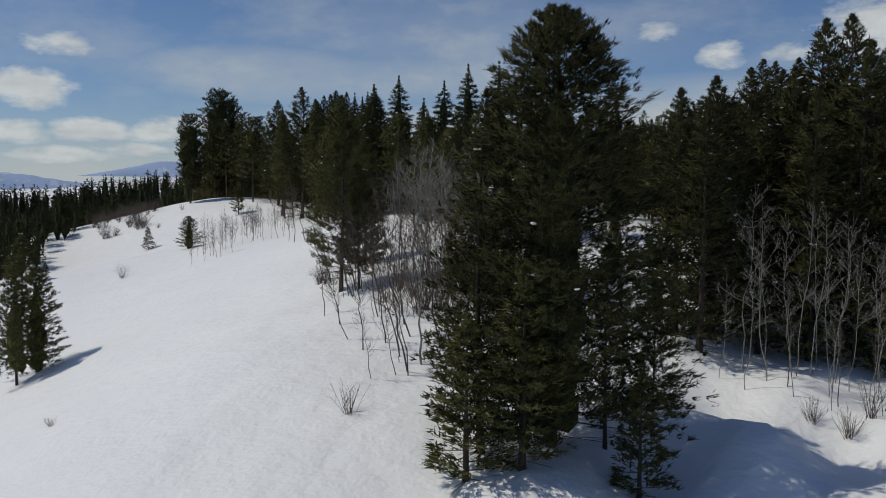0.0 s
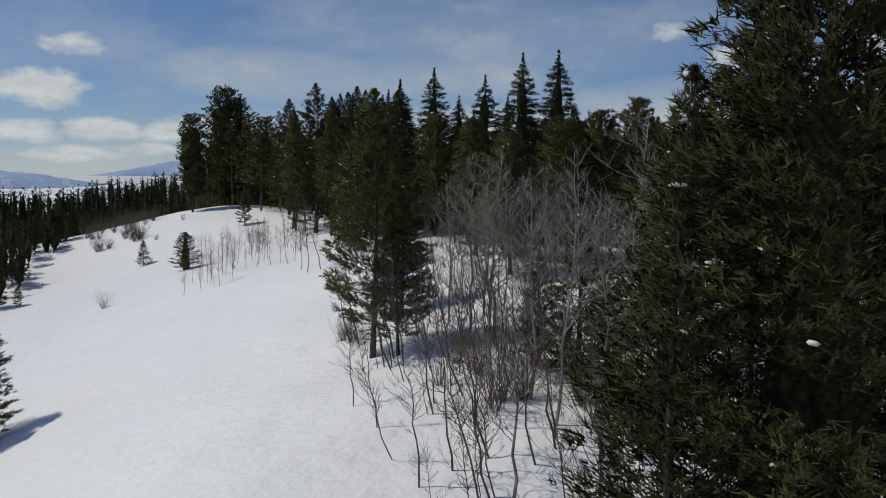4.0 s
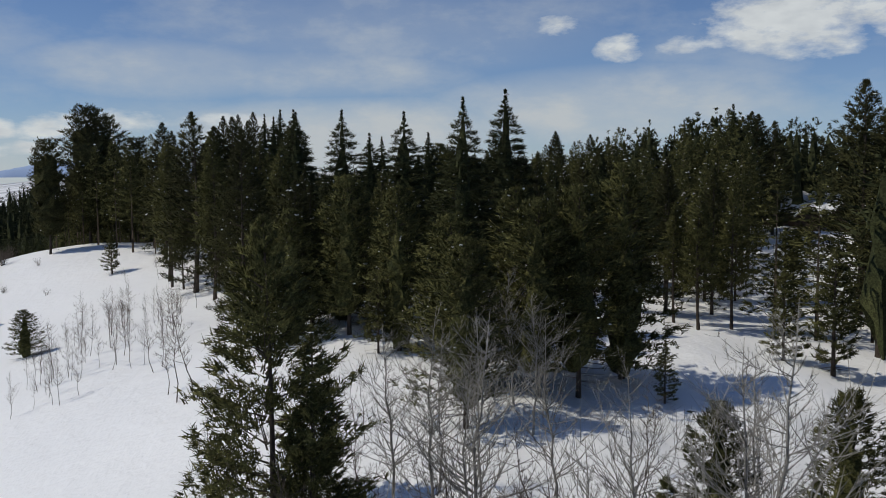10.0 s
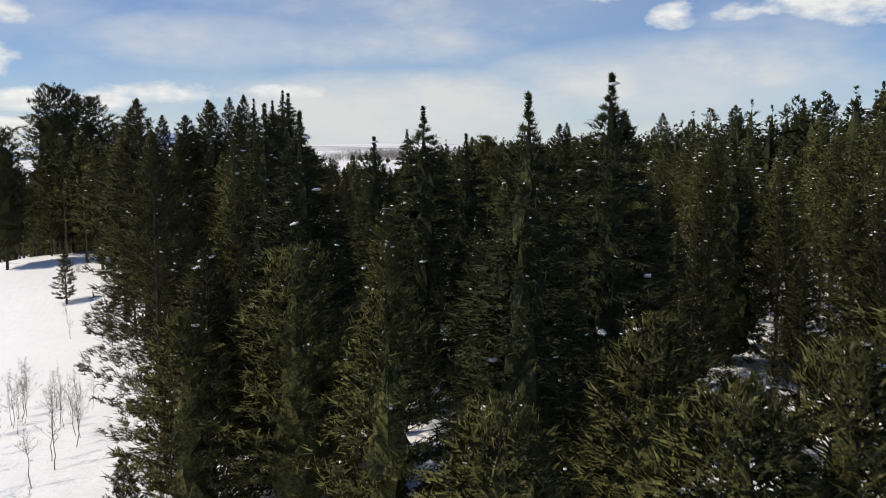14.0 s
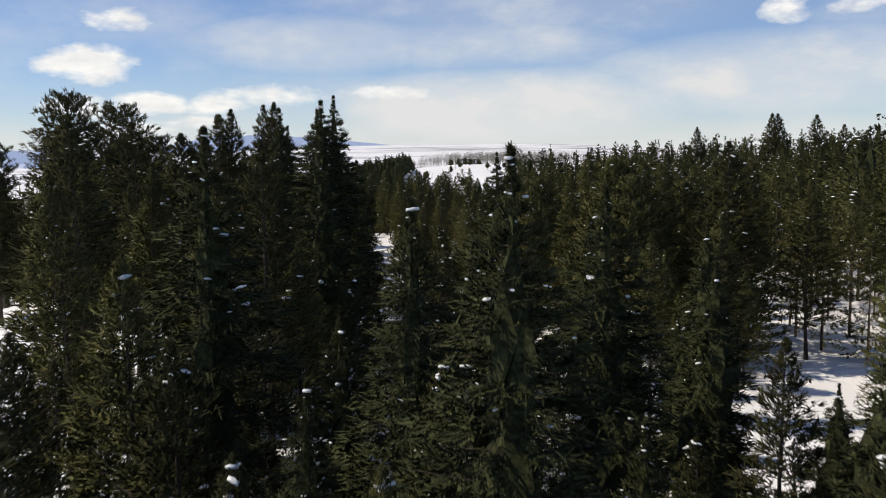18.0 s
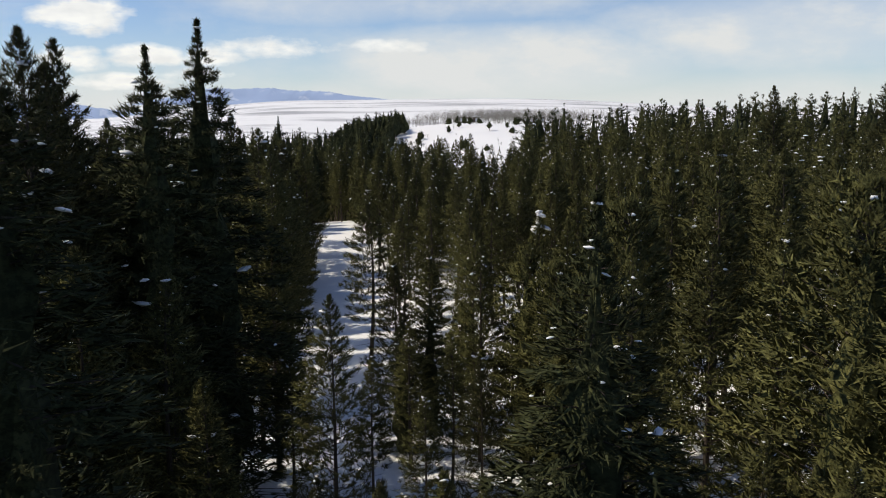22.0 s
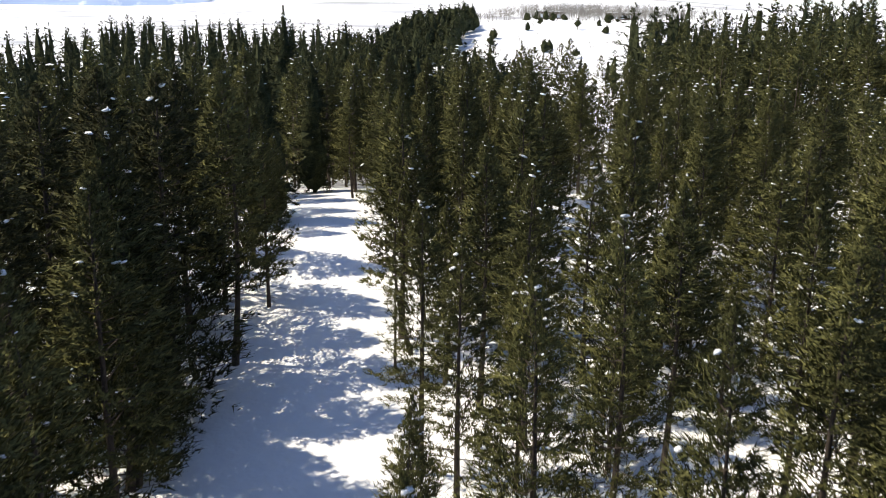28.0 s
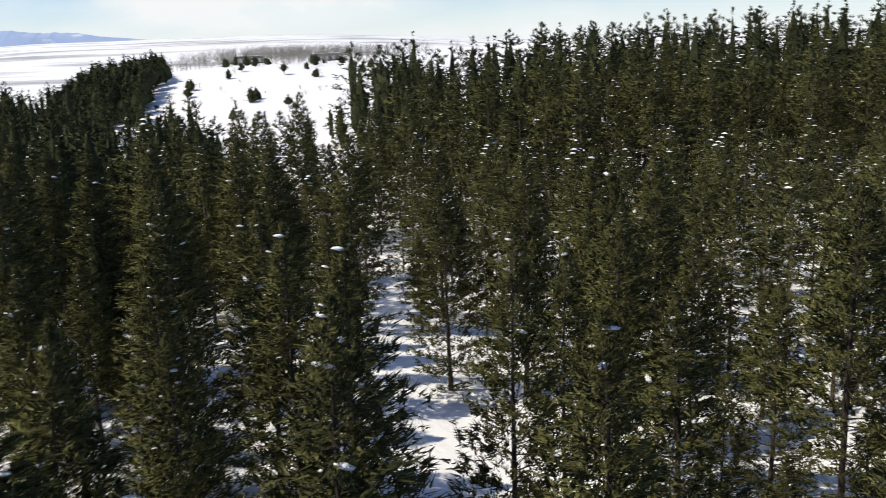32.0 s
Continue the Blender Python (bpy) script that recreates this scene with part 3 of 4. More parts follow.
SKYLINE_PINES = [
    (-25.6, 135, 20.2), (-23.9, 152.6, 19.5), (-16.2, 107, 16), (-26, 151, 18.5), (-41.4, 197.4, 20.5),
    (-23.6, 164.7, 19.4), (-14.2, 129.6, 17), (-35.6, 165, 19.6), (33.5, 229.4, 19.3), (48.9, 262, 22),
    (62, 287, 22), (56, 236, 20), (61.3, 173.5, 19.5), (28.1, 263.4, 21), (36.5, 244.1, 20.5),
    (10.2, 152.3, 15), (49.1, 160, 18.1), (55.1, 168, 17.6), (76.2, 195, 15.2), (54.4, 192, 18.9),
]
EDGE_PINES = [
    (33.5, 98, 18.6), (38.1, 104, 19.3), (-9.5, 66, 13.8), (-8, 68, 8), (5.7, 81, 11.7),
    (2.9, 79, 10.5), (-0.4, 80, 7.5), (9.3, 77.7, 2.3), (19.7, 86.7, 6), (21.7, 84.3, 7.9),
    (10.7, 62, 7.1), (5.3, 60, 6.5), (-11.6, 97, 10.6), (-4.4, 88, 6.1), (-13.2, 92, 4.6),
    (-10.2, 99.5, 10.3), (-10.9, 95, 10.7), (-5.4, 87, 5.5), (17.3, 95, 10), (16.5, 98, 9.2),
    (20.1, 96, 10.6),
]
WALL_PINES = [
    (11.5, 56, 16.6), (12.9, 54, 17.4), (12.6, 51, 17.5), (15.6, 53, 17.7), (24.2, 72, 18),
    (24.5, 60, 20.7), (24.6, 56, 20.7), (21.4, 75, 14.9), (17.1, 70, 12.4), (25.1, 64, 15.4),
    (23.3, 50, 18.5), (22.5, 66, 16), (19.5, 60, 16.8),
]
SLOPE_TREES = [
    (-35.9, 70.5, 9), (-57.9, 112, 6.8), (-54.8, 112, 2.5), (-54.9, 150, 4.1), (-37.5, 117, 4.5),
    (-41.8, 160, 6.1), (-36.4, 68, 8.8), (-63.2, 120, 5),
]
TRAIL_TREES = [
    (-16.6, 179, 16.4), (-14.7, 184, 13.2), (-12.4, 192, 8.4), (-9.4, 181, 6.8), (-9.7, 192, 3.9),
    (-6.6, 181, 5.8), (-3.9, 184, 7.8), (-5.8, 190, 5.1), (-10.4, 203.9, 11.1), (-8.5, 203.7, 11.4),
    (-7.7, 205.9, 10.9), (-6.4, 210.4, 10.8), (-29.3, 234.2, 16), (-23.3, 236.5, 6.9), (-23.4, 238.8, 14.2),
    (-22.5, 241, 13.4), (-18, 231.1, 13.2), (-19.4, 204.3, 11.3), (-20.1, 208.6, 8.8), (-12.5, 216.7, 13),
    (-10.4, 222.3, 12.6), (-5.9, 223.1, 11.8), (-25.1, 213.1, 13.4),
]
TRAIL_TREES_TWO = [
    (-26.9, 210.4, 13), (-30.4, 210.4, 13.4), (-28.2, 216.7, 13.9), (-30.9, 222.1, 14.3), (-33.6, 228.4, 13.4),
    (-38.7, 271.6, 12.7), (-40.6, 273.4, 14.5), (-45.8, 280.6, 12.6), (-42.6, 276.1, 10.9), (-45.3, 274.3, 11.8),
    (-17.4, 220.3, 11.3), (-19.6, 224.8, 11.8), (-15.6, 227.5, 12.6), (-4.8, 207.7, 8.7), (-6.5, 215.8, 12.2),
    (-56, 314, 23.2), (-51.2, 328, 20.7), (3.8, 357, 14.7), (7.3, 330, 16), (2.8, 349, 15.5),
    (-16.5, 350, 13), (-22, 186, 17.4), (-25, 190, 18.5),
]

FRONT_TREES = [(-8, 174, 11.1), (-5.8, 173, 10.7), (-3.8, 178, 11.2), (-1, 172, 13.7), (1.3, 178, 13.8), (2.7, 174, 14.8), (-1.8, 168.5, 12.8), (-1.4, 192, 12.4), (1.3, 188, 12.4),
               (5.1, 186, 12.4), (-2.6, 160, 12.1), (-4.6, 170.5, 10.4), (-12.8, 163, 10.8), (-19.4, 176, 13.2), (-19.6, 180, 16.2)]
TRAIL = [(-14.8, 174), (-18.4, 185), (-20.3, 195), (-21.7, 206), (-22.7, 214), (-25, 226), (-26.2, 235), (-28.3, 243), (-31.2, 253), (-34.5, 262), (-43, 274), (-61, 310), (-82, 345)]


def trail_half(y):
    """How far from the middle of the trail its first stems stand."""
    return float(np.interp(y, (196, 206, 214, 226, 236, 246, 257, 300), (2.5, 3.4, 3.8, 4.8, 4.2, 3.2, 2.5, 2.6)))


planted = []
turn_of = random.Random(3)


def plant_all(rows, protos, fat, label, group):
    for i, (x, y, h) in enumerate(rows):
        if y > 180 and along(x, y, TRAIL) < trail_half(y) - 0.5:
            continue
        plant(protos[i % len(protos)], x, y, h, turn_of.uniform(0, 360), fat * turn_of.uniform(0.92, 1.1), label, "tree", group)
        planted.append((x, y))


plant(BROAD, 3.7, 32.0, 17.4, 60, 1.25, "large broad dark green pine with boughs down to the snow", "tree")
planted.append((3.8, 32.2))
plant_all([(0.9, 31.6, 14.6), (3.4, 35.9, 15.9), (6.0, 33.0, 9.0)], [DARKS[0], STEMMED[2], DARKS[3]], 1.0, "tall pine growing close to the broad pine", "pines round the broad pine")
plant_all([(0.3, 29.4, 6.5), (2.4, 29.6, 8.0), (6.8, 29.6, 5.0)], SMALL, 1.5, "young pine under the broad pine", "pines round the broad pine")
plant_all(TALL_PINES, CROWNED, 1.0, "tall dark round-crowned pine on the snowy hill", "pines on the hill")
plant_all(SKYLINE_FIRS, FIRS, 1.3, "tall dark pointed fir rising above the forest", "tall firs")
plant_all([r for r in SKYLINE_PINES if r[0] != 61.3] + [(57, 181, 19)], DARKS, 1.2, "tall dark green pine rising above the forest", "tall pines")
plant_all(EDGE_PINES[:2] + EDGE_PINES[12:18], DARKS, 1.3, "dark green pine at the edge of the snowy clearing", "pines at the clearing")
plant_all([(-8.7, 59.2, 13.8), (8.2, 34.5, 6.8), (-7.3, 58.4, 8.6)], [OPEN], 0.95, "open dark pine with tiered boughs beside the clearing", "")
plant_all([(5.2, 79.6, 11.5), (8.2, 82, 12.2), (-1.3, 74.6, 9.2), (-4.1, 87.5, 10.2), (-7.3, 92, 10.6), (2.4, 83.5, 10.5)] + EDGE_PINES[5:7] + [(-1.5, 81, 9.0), (-11, 92, 9), (10.7, 62, 6.4), (5.3, 60, 6.5)], WIDE[::-1], 1.2, "broad dark green pine with low boughs beside the clearing", "broad pines at the clearing")
plant_all(EDGE_PINES[3:4] + [(9.3, 77.7, 3.4)] + EDGE_PINES[8:10] + [(1.0, 52, 7.6), (1.9, 49.8, 6.4), (5.5, 54, 6.6), (-0.6, 54, 5.4)], SMALL, 1.35, "young green pine in the snowy clearing", "young pines in the clearing")
plant_all(EDGE_PINES[18:], STEMMED, 1.1, "dark green pine at the edge of the snowy clearing", "pines at the clearing")
plant_all(WALL_PINES[5:7] + WALL_PINES[9:] + [(34, 104, 19.3), (30, 85, 17), (17.5, 55, 12.5), (20, 49, 15.5), (22, 58, 17), (27, 52, 18), (31, 54, 17), (28, 58, 19), (19.5, 56, 14), (21.5, 54, 13), (13, 46, 13.5), (12.4, 49.5, 14.5), (14.8, 51, 15.5)], DARKS, 1.32, "tall dark pine in a dense row behind bare saplings", "pines behind the saplings")
plant_all([(14.5, 49.5, 5.5), (17, 48.5, 6.5), (19.5, 47.5, 7), (21.8, 47, 6), (24, 48, 8), (15.8, 53, 8), (23, 45.5, 5), (18.5, 57, 7)], SMALL, 1.7, "bushy young pine under the tall dark pines", "young pines under the tall ones")
plant_all([(40, 128, 5), (46, 137, 4.5), (34, 116, 6), (51, 150, 3.5), (29.5, 108, 7)], SMALL, 1.4, "young pine on the snowy lawn before the cabin", "young pines before the cabin")
plant_all(SLOPE_TREES[:1] + SLOPE_TREES[6:7], WIDE, 1.2, "dark green pine alone on the open snow slope", "pines on the open slope")
plant_all(SLOPE_TREES[1:4] + SLOPE_TREES[5:6] + SLOPE_TREES[7:], SMALL, 1.5, "small dark green pine alone on the open snow slope", "pines on the open slope")
plant_all(SLOPE_TREES[4:5], WIDE, 1.8, "round bushy dark green pine alone on the open snow slope", "")
plant_all(FRONT_TREES, [PINES[0], WIDE[0], PINES[2], STEMMED[2], PINES[1]], 1.0, "sunlit olive green pine at the edge of the snowy trail", "pines along the trail")
plant_all([r for r in TRAIL_TREES[2:] + [(-24.5, 202, 14), (-25.4, 207, 13), (-31.4, 234.3, 16)] if r[2] > 9], STEMMED, 1.05, "slender green pine beside the snowy trail", "pines along the trail")
plant_all([r for r in TRAIL_TREES if r[2] <= 9 and r[1] < 200], SMALL, 1.25, "young green pine beside the snowy trail", "young pines along the trail")
plant(LANKY, -22.8, 234.5, 7, 40, 1.0, "thin bare-stemmed young tree beside the snowy trail", "tree", "")
plant_all(TRAIL_TREES_TWO[:5] + TRAIL_TREES_TWO[10:13] + TRAIL_TREES_TWO[14:15] + TRAIL_TREES_TWO[21:], STEMMED, 1.15, "dark green pine beside the snowy trail", "pines along the trail")
plant_all(TRAIL_TREES_TWO[5:10] + TRAIL_TREES_TWO[15:21], FIRS, 1.0, "dark green fir standing beyond the trail", "firs beyond the trail")
plant_all([(-18.8, 182.5, 13.5), (-22.4, 237, 11.5), (-24.2, 239.5, 12)], BENT, 1.0, "pine with a bowed bare stem beside the snowy trail", "bowed pines along the trail")
plant_all([(-30.8, 222.5, 15.5), (-35, 225, 16), (-32.3, 229.5, 16), (-36.5, 232, 16), (-33.5, 219, 16), (-31.8, 214, 15), (-36.8, 216, 16), (-39.5, 227, 16), (-35.5, 238, 15), (-39.5, 236, 15)], DARKS, 1.3, "dense dark pine in the stand beside the trail", "dark pines beside the trail")
plant_all(TRAIL_TREES_TWO[13:14], [HEAVY], 1.0, "green pine loaded with thick clumps of snow", "")

# the forest between them
GAP = [(9, 130), (12, 143)]
EDGE = [(60, -6), (86, -10), (100, -12.5), (125, -22), (145, -31), (165, -38), (190, -60), (215, -95), (260, -170), (420, -260)]
LINE = [(eye[0], eye[1], eye[2]) for t, eye, target, roll in PATH]


def edge_x(y):
    return float(np.interp(y, [e[0] for e in EDGE], [e[1] for e in EDGE]))


def eye_z(y):
    return float(np.interp(y, [e[1] for e in LINE], [e[2] for e in LINE]))


def open_ground(x, y):
    if x < edge_x(y) or y < 52:
        return True
    if y < 100 and not (x > 26 and y > 52):
        return y < 93 or 4 < x < 24
    if along(x, y, TRAIL) < trail_half(y) + 0.3 or along(x, y, GAP) < 3.6:
        return True
    if 84 < y < 176 and abs(x + 5.4 - (y - 30) * 0.4727) < 2 + (y - 30) * 0.04:
        return True
    for cx, cy, r in ((-5, 205, 6), (-8.6, 220, 5), (-11.4, 199, 6), (-9.4, 214, 5), (-12, 219, 4.5), (-7.6, 226, 4), (-10, 190, 7), (-8, 182, 7), (17, 148, 5), (9.5, 126, 4), (7.5, 118, 3.2), (15, 107, 5.5), (-18, 282, 3.5), (62, 158, 15), (52, 142, 9), (-9, 286, 3.5), (-3, 280, 4.0), (28, 340, 4), (6, 285, 4.5), (35, 312, 4), (42, 336, 5), (40, 88, 9), (33, 74, 9)):
        if (x - cx) ** 2 + (y - cy) ** 2 < r * r:
            return True
    if y > 325 and -24 - 0.17 * (y - 325) < x < -9 - 0.03 * (y - 325):
        return True
    return y > 425 and x > -60 - 0.1 * (y - 425)


def grow(count, box, gap, seed):
    """Places for trees in a box, none nearer than gap to another."""
    pick = random.Random(seed)
    cells, out = {}, []
    for x, y in planted:
        cells.setdefault((int(x // gap), int(y // gap)), []).append((x, y))
    for _ in range(count):
        x, y = pick.uniform(box[0], box[1]), pick.uniform(box[2], box[3])
        cx, cy = int(x // gap), int(y // gap)
        if open_ground(x, y) or any((x - a) ** 2 + (y - b) ** 2 < gap * gap for i in (-1, 0, 1) for j in (-1, 0, 1) for a, b in cells.get((cx + i, cy + j), ())):
            continue
        cells.setdefault((cx, cy), []).append((x, y))
        out.append((x, y))
    return out


def forest_height(x, y, pick):
    tall = 12.5 + max(4.3 * smooth(225, 262, y), 4.0 * smooth(2, 16, -x - 4) * smooth(215, 190, y), 4.5 * smooth(22, 45, x), 6.5 * smooth(28, 44, -x) * smooth(235, 262, y), 2.0 * smooth(60, 100, -x))
    if -40 < x < 0 and y > 280:
        tall = min(tall, 18.0 - 0.05 * (y - 280))
    if x > -14 and 232 < y < 316:
        tall = 11.6
    elif x > -6 and y > 316:
        tall = 19.0
    h = float(tall) * pick.choice((0.62, 0.75, 0.86, 0.95, 1.0, 1.08)) * pick.uniform(0.95, 1.05)
    if pick.random() < 0.16:
        h *= 0.6
    if y > 222 and x < 75:
        roof = 27.6 if x < -16.4 + (y - 211) * 0.045 else 32.2 if x < 18 else 35.5
        if x < -30 and y > 330:
            roof = 24.0
        h = min(h, roof - height(x, y) + pick.uniform(-3.5, 0.6))
    d = along(x, y, FLIGHT)
    if 150 < y < 178 and d < 7:
        h = min(h, 7.5)
    if d < 14:
        h = min(h, eye_z(y) - height(x, y) - 4.5 - 2.0 * pick.random() + max(0.0, d - 6) * 0.6)
    return h


VIEW = FLIGHT + [(-22, 262)]
WIDER = VIEW + [(25, 305)]
pick = random.Random(17)
near, middle, far = [], [], []
for x, y in grow(27000, (-60, 75, 93, 345), 3.3, 4):
    h = forest_height(x, y, pick)
    if h < 3 or (y > 228 and x > -25 and pick.random() < (0.13 if x > -14 and y < 300 else 0.08)):
        continue
    if x < -12 and 135 < y < 205 and pick.random() < 0.22:
        continue
    if x < -7 and 116 < y < 150 and h < 14 and pick.random() < 0.6:
        continue
    d = along(x, y, VIEW)
    (near if d < 25 else middle if along(x, y, WIDER) < 48 else far).append((x, y, h))
for x, y in grow(12000, (-190, 115, 52, 500), 4.4, 9):
    if not (-60 < x < 75 and 93 < y < 345):
        far.append((x, y, forest_height(x, y, pick) if x > -58 or y > 330 else pick.uniform(4.5, 7.5)))
for _ in range(2800):
    x, y = pick.uniform(-180, -66), pick.uniform(112, 430)
    if x < -66 - 0.20 * (y - 112):
        far.append((x, y, pick.uniform(4.5, 7.5)))
# small snowy glades between the last pines
GLADES = ((-13.9, 253.5, 2.4), (-13.6, 246, 2.2), (-11.5, 261, 4.2), (-13, 271, 3.8), (-8.5, 256.5, 2.6), (-12.9, 237.6, 1.5))
near.sort(key=lambda r: along(r[0], r[1], VIEW))
middle += near[460:]
for x, y, h in near[:460]:
    p = pick.choice(SMALL) if h < 7 else pick.choice(STEMMED) if x < -12 and 135 < y < 205 else pick.choice(PINES) if x > -17 and y > 222 else pick.choice(STEMMED + STEMMED + FIRS[:2] + PINES) if y > 172 and x < 2 else pick.choice(DARKS + FIRS + STEMMED[:1]) if y < 140 or x < -7 else pick.choice(PINES + STEMMED + WIDE)
    turn, fat = pick.uniform(0, 360), pick.uniform(0.95, 1.2) if h > 7 else 1.3
    if any((x - a) ** 2 + (y - b) ** 2 < r * r for a, b, r in GLADES):
        continue
    plant(p, x, y, h, turn, fat,
          "green pine in the dense snowy forest" if p in PINES or p in STEMMED or p in WIDE or p in DARKS else "dark fir in the dense snowy forest" if p in FIRS else "young pine among the taller forest trees",
          "tree", "forest conifers")

for p, x, y, h, turn in ((DARKS[1], -22.3, 160.8, 20.4, 30), (DARKS[0], -25.6, 169.2, 20.8, 140), (FIRS[1], -19.9, 153.6, 19.6, 250), (DARKS[2], -27.0, 164.6, 20.2, 80)):
    plant(p, x, y, h, turn, 1.0, "tall dark conifer standing above the forest wall", "tree", "tall conifers of the forest wall")
for p, x, y, h, turn in ((DARKS[3], -12.8, 178.7, 9.6, 20), (FIRS[0], -10.9, 178.4, 8.0, 110), (PINES[1], -8.6, 180.2, 10.6, 200), (FIRS[2], -12.0, 175.4, 7.2, 300)):
    plant(p, x, y, h, turn, 1.15, "bushy green conifer at the near edge of the trail", "tree", "conifers at the trail's edge")


for proto in PINES + DARKS + STEMMED + FIRS + CROWNED + SMALL + WIDE + BENT + list(LITE.values()):
    if proto.name not in USED:
        for ob in list(proto.children) + [proto]:
            bpy.data.objects.remove(ob)


def wood(name, rows, limbs, per, blade, length, width, lumps, rings, sides, solid, label, seed, fat=1.0):
    """Many conifers in one mesh: needle sprays, stems and snow, each with its own slot."""
    rng = np.random.RandomState(seed)
    kinds = [("pine", 0.10, 3.3), ("pine", 0.20, 3.0), ("fir", 0.05, 3.3), ("pine", 0.05, 3.5), ("fir", 0.08, 3.0), ("pine", 0.26, 2.8)]
    shapes = []
    for kind, foot, wide in kinds:
        arms = limbs_of(kind, 16, foot, wide, limbs, rng)
        green, soft = blades(arms, 16, per, blade, length, width, rng, kind, hull(kind, 16, foot, wide, rings, sides, solid, rng) if solid else [])
        green, soft = green.reshape(-1, 3, 3), soft.reshape(-1, 3, 3)
        white = []
        for _ in range(lumps * 3):
            z, a, reach, rise = arms[rng.randint(len(arms))]
            u = 0.5 + 0.45 * rng.rand()
            c = np.array([math.cos(a) * u * reach, math.sin(a) * u * reach, z + rise * u * reach + 0.2])
            r = 0.06 + 0.20 * rng.rand() ** 4
            w = rng.rand() * 6 + np.arange(5) * 1.257
            ring = c + np.stack([r * np.cos(w), r * np.sin(w), 0 * w], 1)
            peak = c + [0, 0, 0.4 * r]
            white += [np.stack([ring[k], ring[(k + 1) % 5], peak]) for k in range(5)]
        w = np.arange(5) * 1.257
        ring = np.stack([0.15 * np.cos(w), 0.15 * np.sin(w), 0 * w - 0.3], 1)
        stem = [np.stack([ring[k], ring[(k + 1) % 5], [0, 0, 13.0]]) for k in range(5)]
        parts = [green, np.array(stem), np.array(white).reshape(-1, 3, 3)]
        rest = np.concatenate(parts[1:])
        up = np.concatenate([soft, np.broadcast_to((rest.mean(1) * (1, 1, 0) + (0, 0, 0.6))[:, None], rest.shape)])
        shapes.append((np.concatenate(parts), up / np.linalg.norm(up, axis=2)[:, :, None], np.concatenate([np.full(len(p), i) for i, p in enumerate(parts)])))
    verts, slots, softs = [], [], []
    for x, y, h in rows:
        tri, up, slot = shapes[rng.randint(len(shapes))]
        a, k, f = rng.rand() * 6.283, h / 16, fat * rng.uniform(0.95, 1.25) * max(1.0, 16 / h) ** 0.4
        c, s = math.cos(a) * k * f, math.sin(a) * k * f
        p = tri @ np.array([[c, s, 0], [-s, c, 0], [0, 0, k]]) + [x, y, height(x, y) - 0.1]
        verts.append(p.reshape(-1, 3))
        slots.append(slot)
        c, s = math.cos(a), math.sin(a)
        softs.append((up @ np.array([[c, s, 0], [-s, c, 0], [0, 0, 1]])).reshape(-1, 3))
    ob = tri_object(name, np.concatenate(verts), FIR if name in ("far_forest", "conifer_grove") else PINE, None, np.concatenate(softs))
    ob.data.materials.append(BARK)
    ob.data.materials.append(CLUMP)
    ob.data.polygons.foreach_set("material_index", np.concatenate(slots).astype(np.int32))
    return tagged(ob, label, "forest", kind="stuff")


wood("forest", middle, 120, 8, 4, 0.38, 0.125, 7, 6, 5, 0.0, "dense dark green conifer forest with snow on its boughs", 3)
wood("far_forest", far, 34, 4, 3, 0.66, 0.24, 0, 5, 5, 0.3, "distant dark conifer forest on the snowy hills", 5, 1.25)


# ---------------------------------------------------------------- bare trees and brush
def bare_tree(name, h, seed, mat, branches=16, spread=0.30, thick=1.0, clear=0.3):
    """A leafless tree: a wandering stem, limbs that leave it at odd lengths and turn upward, and twigs on them."""
    rng = np.random.RandomState(seed)
    tree = new(name)
    walk_off = np.cumsum(rng.randn(11, 2) * 0.010, 0) * h
    def at(s):
        k = min(9, int(s * 10))
        o = walk_off[k] + (walk_off[k + 1] - walk_off[k]) * (s * 10 - k)
        return Vector((o[0], o[1], h * s - 0.2 * (s == 0)))
    r0 = (0.0065 * h + 0.014) * thick
    v, f = tube([at(k / 10) for k in range(11)], [r0 * (1 - 0.93 * k / 10) for k in range(11)], 6)
    mesh_object("trunk", v, f, mat, tree, True)
    twigs = []
    for i in range(branches):
        s = clear + (0.97 - clear) * rng.rand() ** 0.8
        p, a = at(s), rng.rand() * 6.283
        ln = h * spread * (1.12 - s) * (0.3 + 1.0 * rng.rand() ** 1.4)
        d = Vector((math.cos(a), math.sin(a), 0.25 + 0.7 * rng.rand())).normalized()
        pts = [p]
        for j in range(4):
            d = (d + Vector((0.16 * rng.randn(), 0.16 * rng.randn(), 0.16 + 0.08 * rng.randn()))).normalized()
            pts.append(pts[-1] + d * ln / 4)
        r = r0 * 0.45 * (1.1 - s) + 0.005
        twigs.append((pts, [r, r * 0.75, r * 0.5, r * 0.32, 0.003], 4))
        for j in range(7):
            k = rng.randint(1, 4)
            b = pts[k].lerp(pts[k + 1], rng.rand())
            w = (d + Vector(rng.randn(3)) * 0.5 + Vector((0, 0, 0.25))).normalized()
            ln2 = ln * (0.14 + 0.3 * rng.rand())
            mid, tip = b + w * ln2 * 0.5, b + w * ln2 + Vector((0, 0, 0.12 * ln2))
            twigs.append(([b, mid, tip], [r * 0.42, r * 0.3, 0.003], 3))
            twigs.append(([mid, mid + (w + Vector(rng.randn(3)) * 0.5).normalized() * ln2 * 0.5], [r * 0.28, 0.0025], 3))
    v, f = tubes(twigs)
    tagged(mesh_object("branch", v, f, mat, tree), kind="stuff")
    tree["made_height"] = h
    return tree


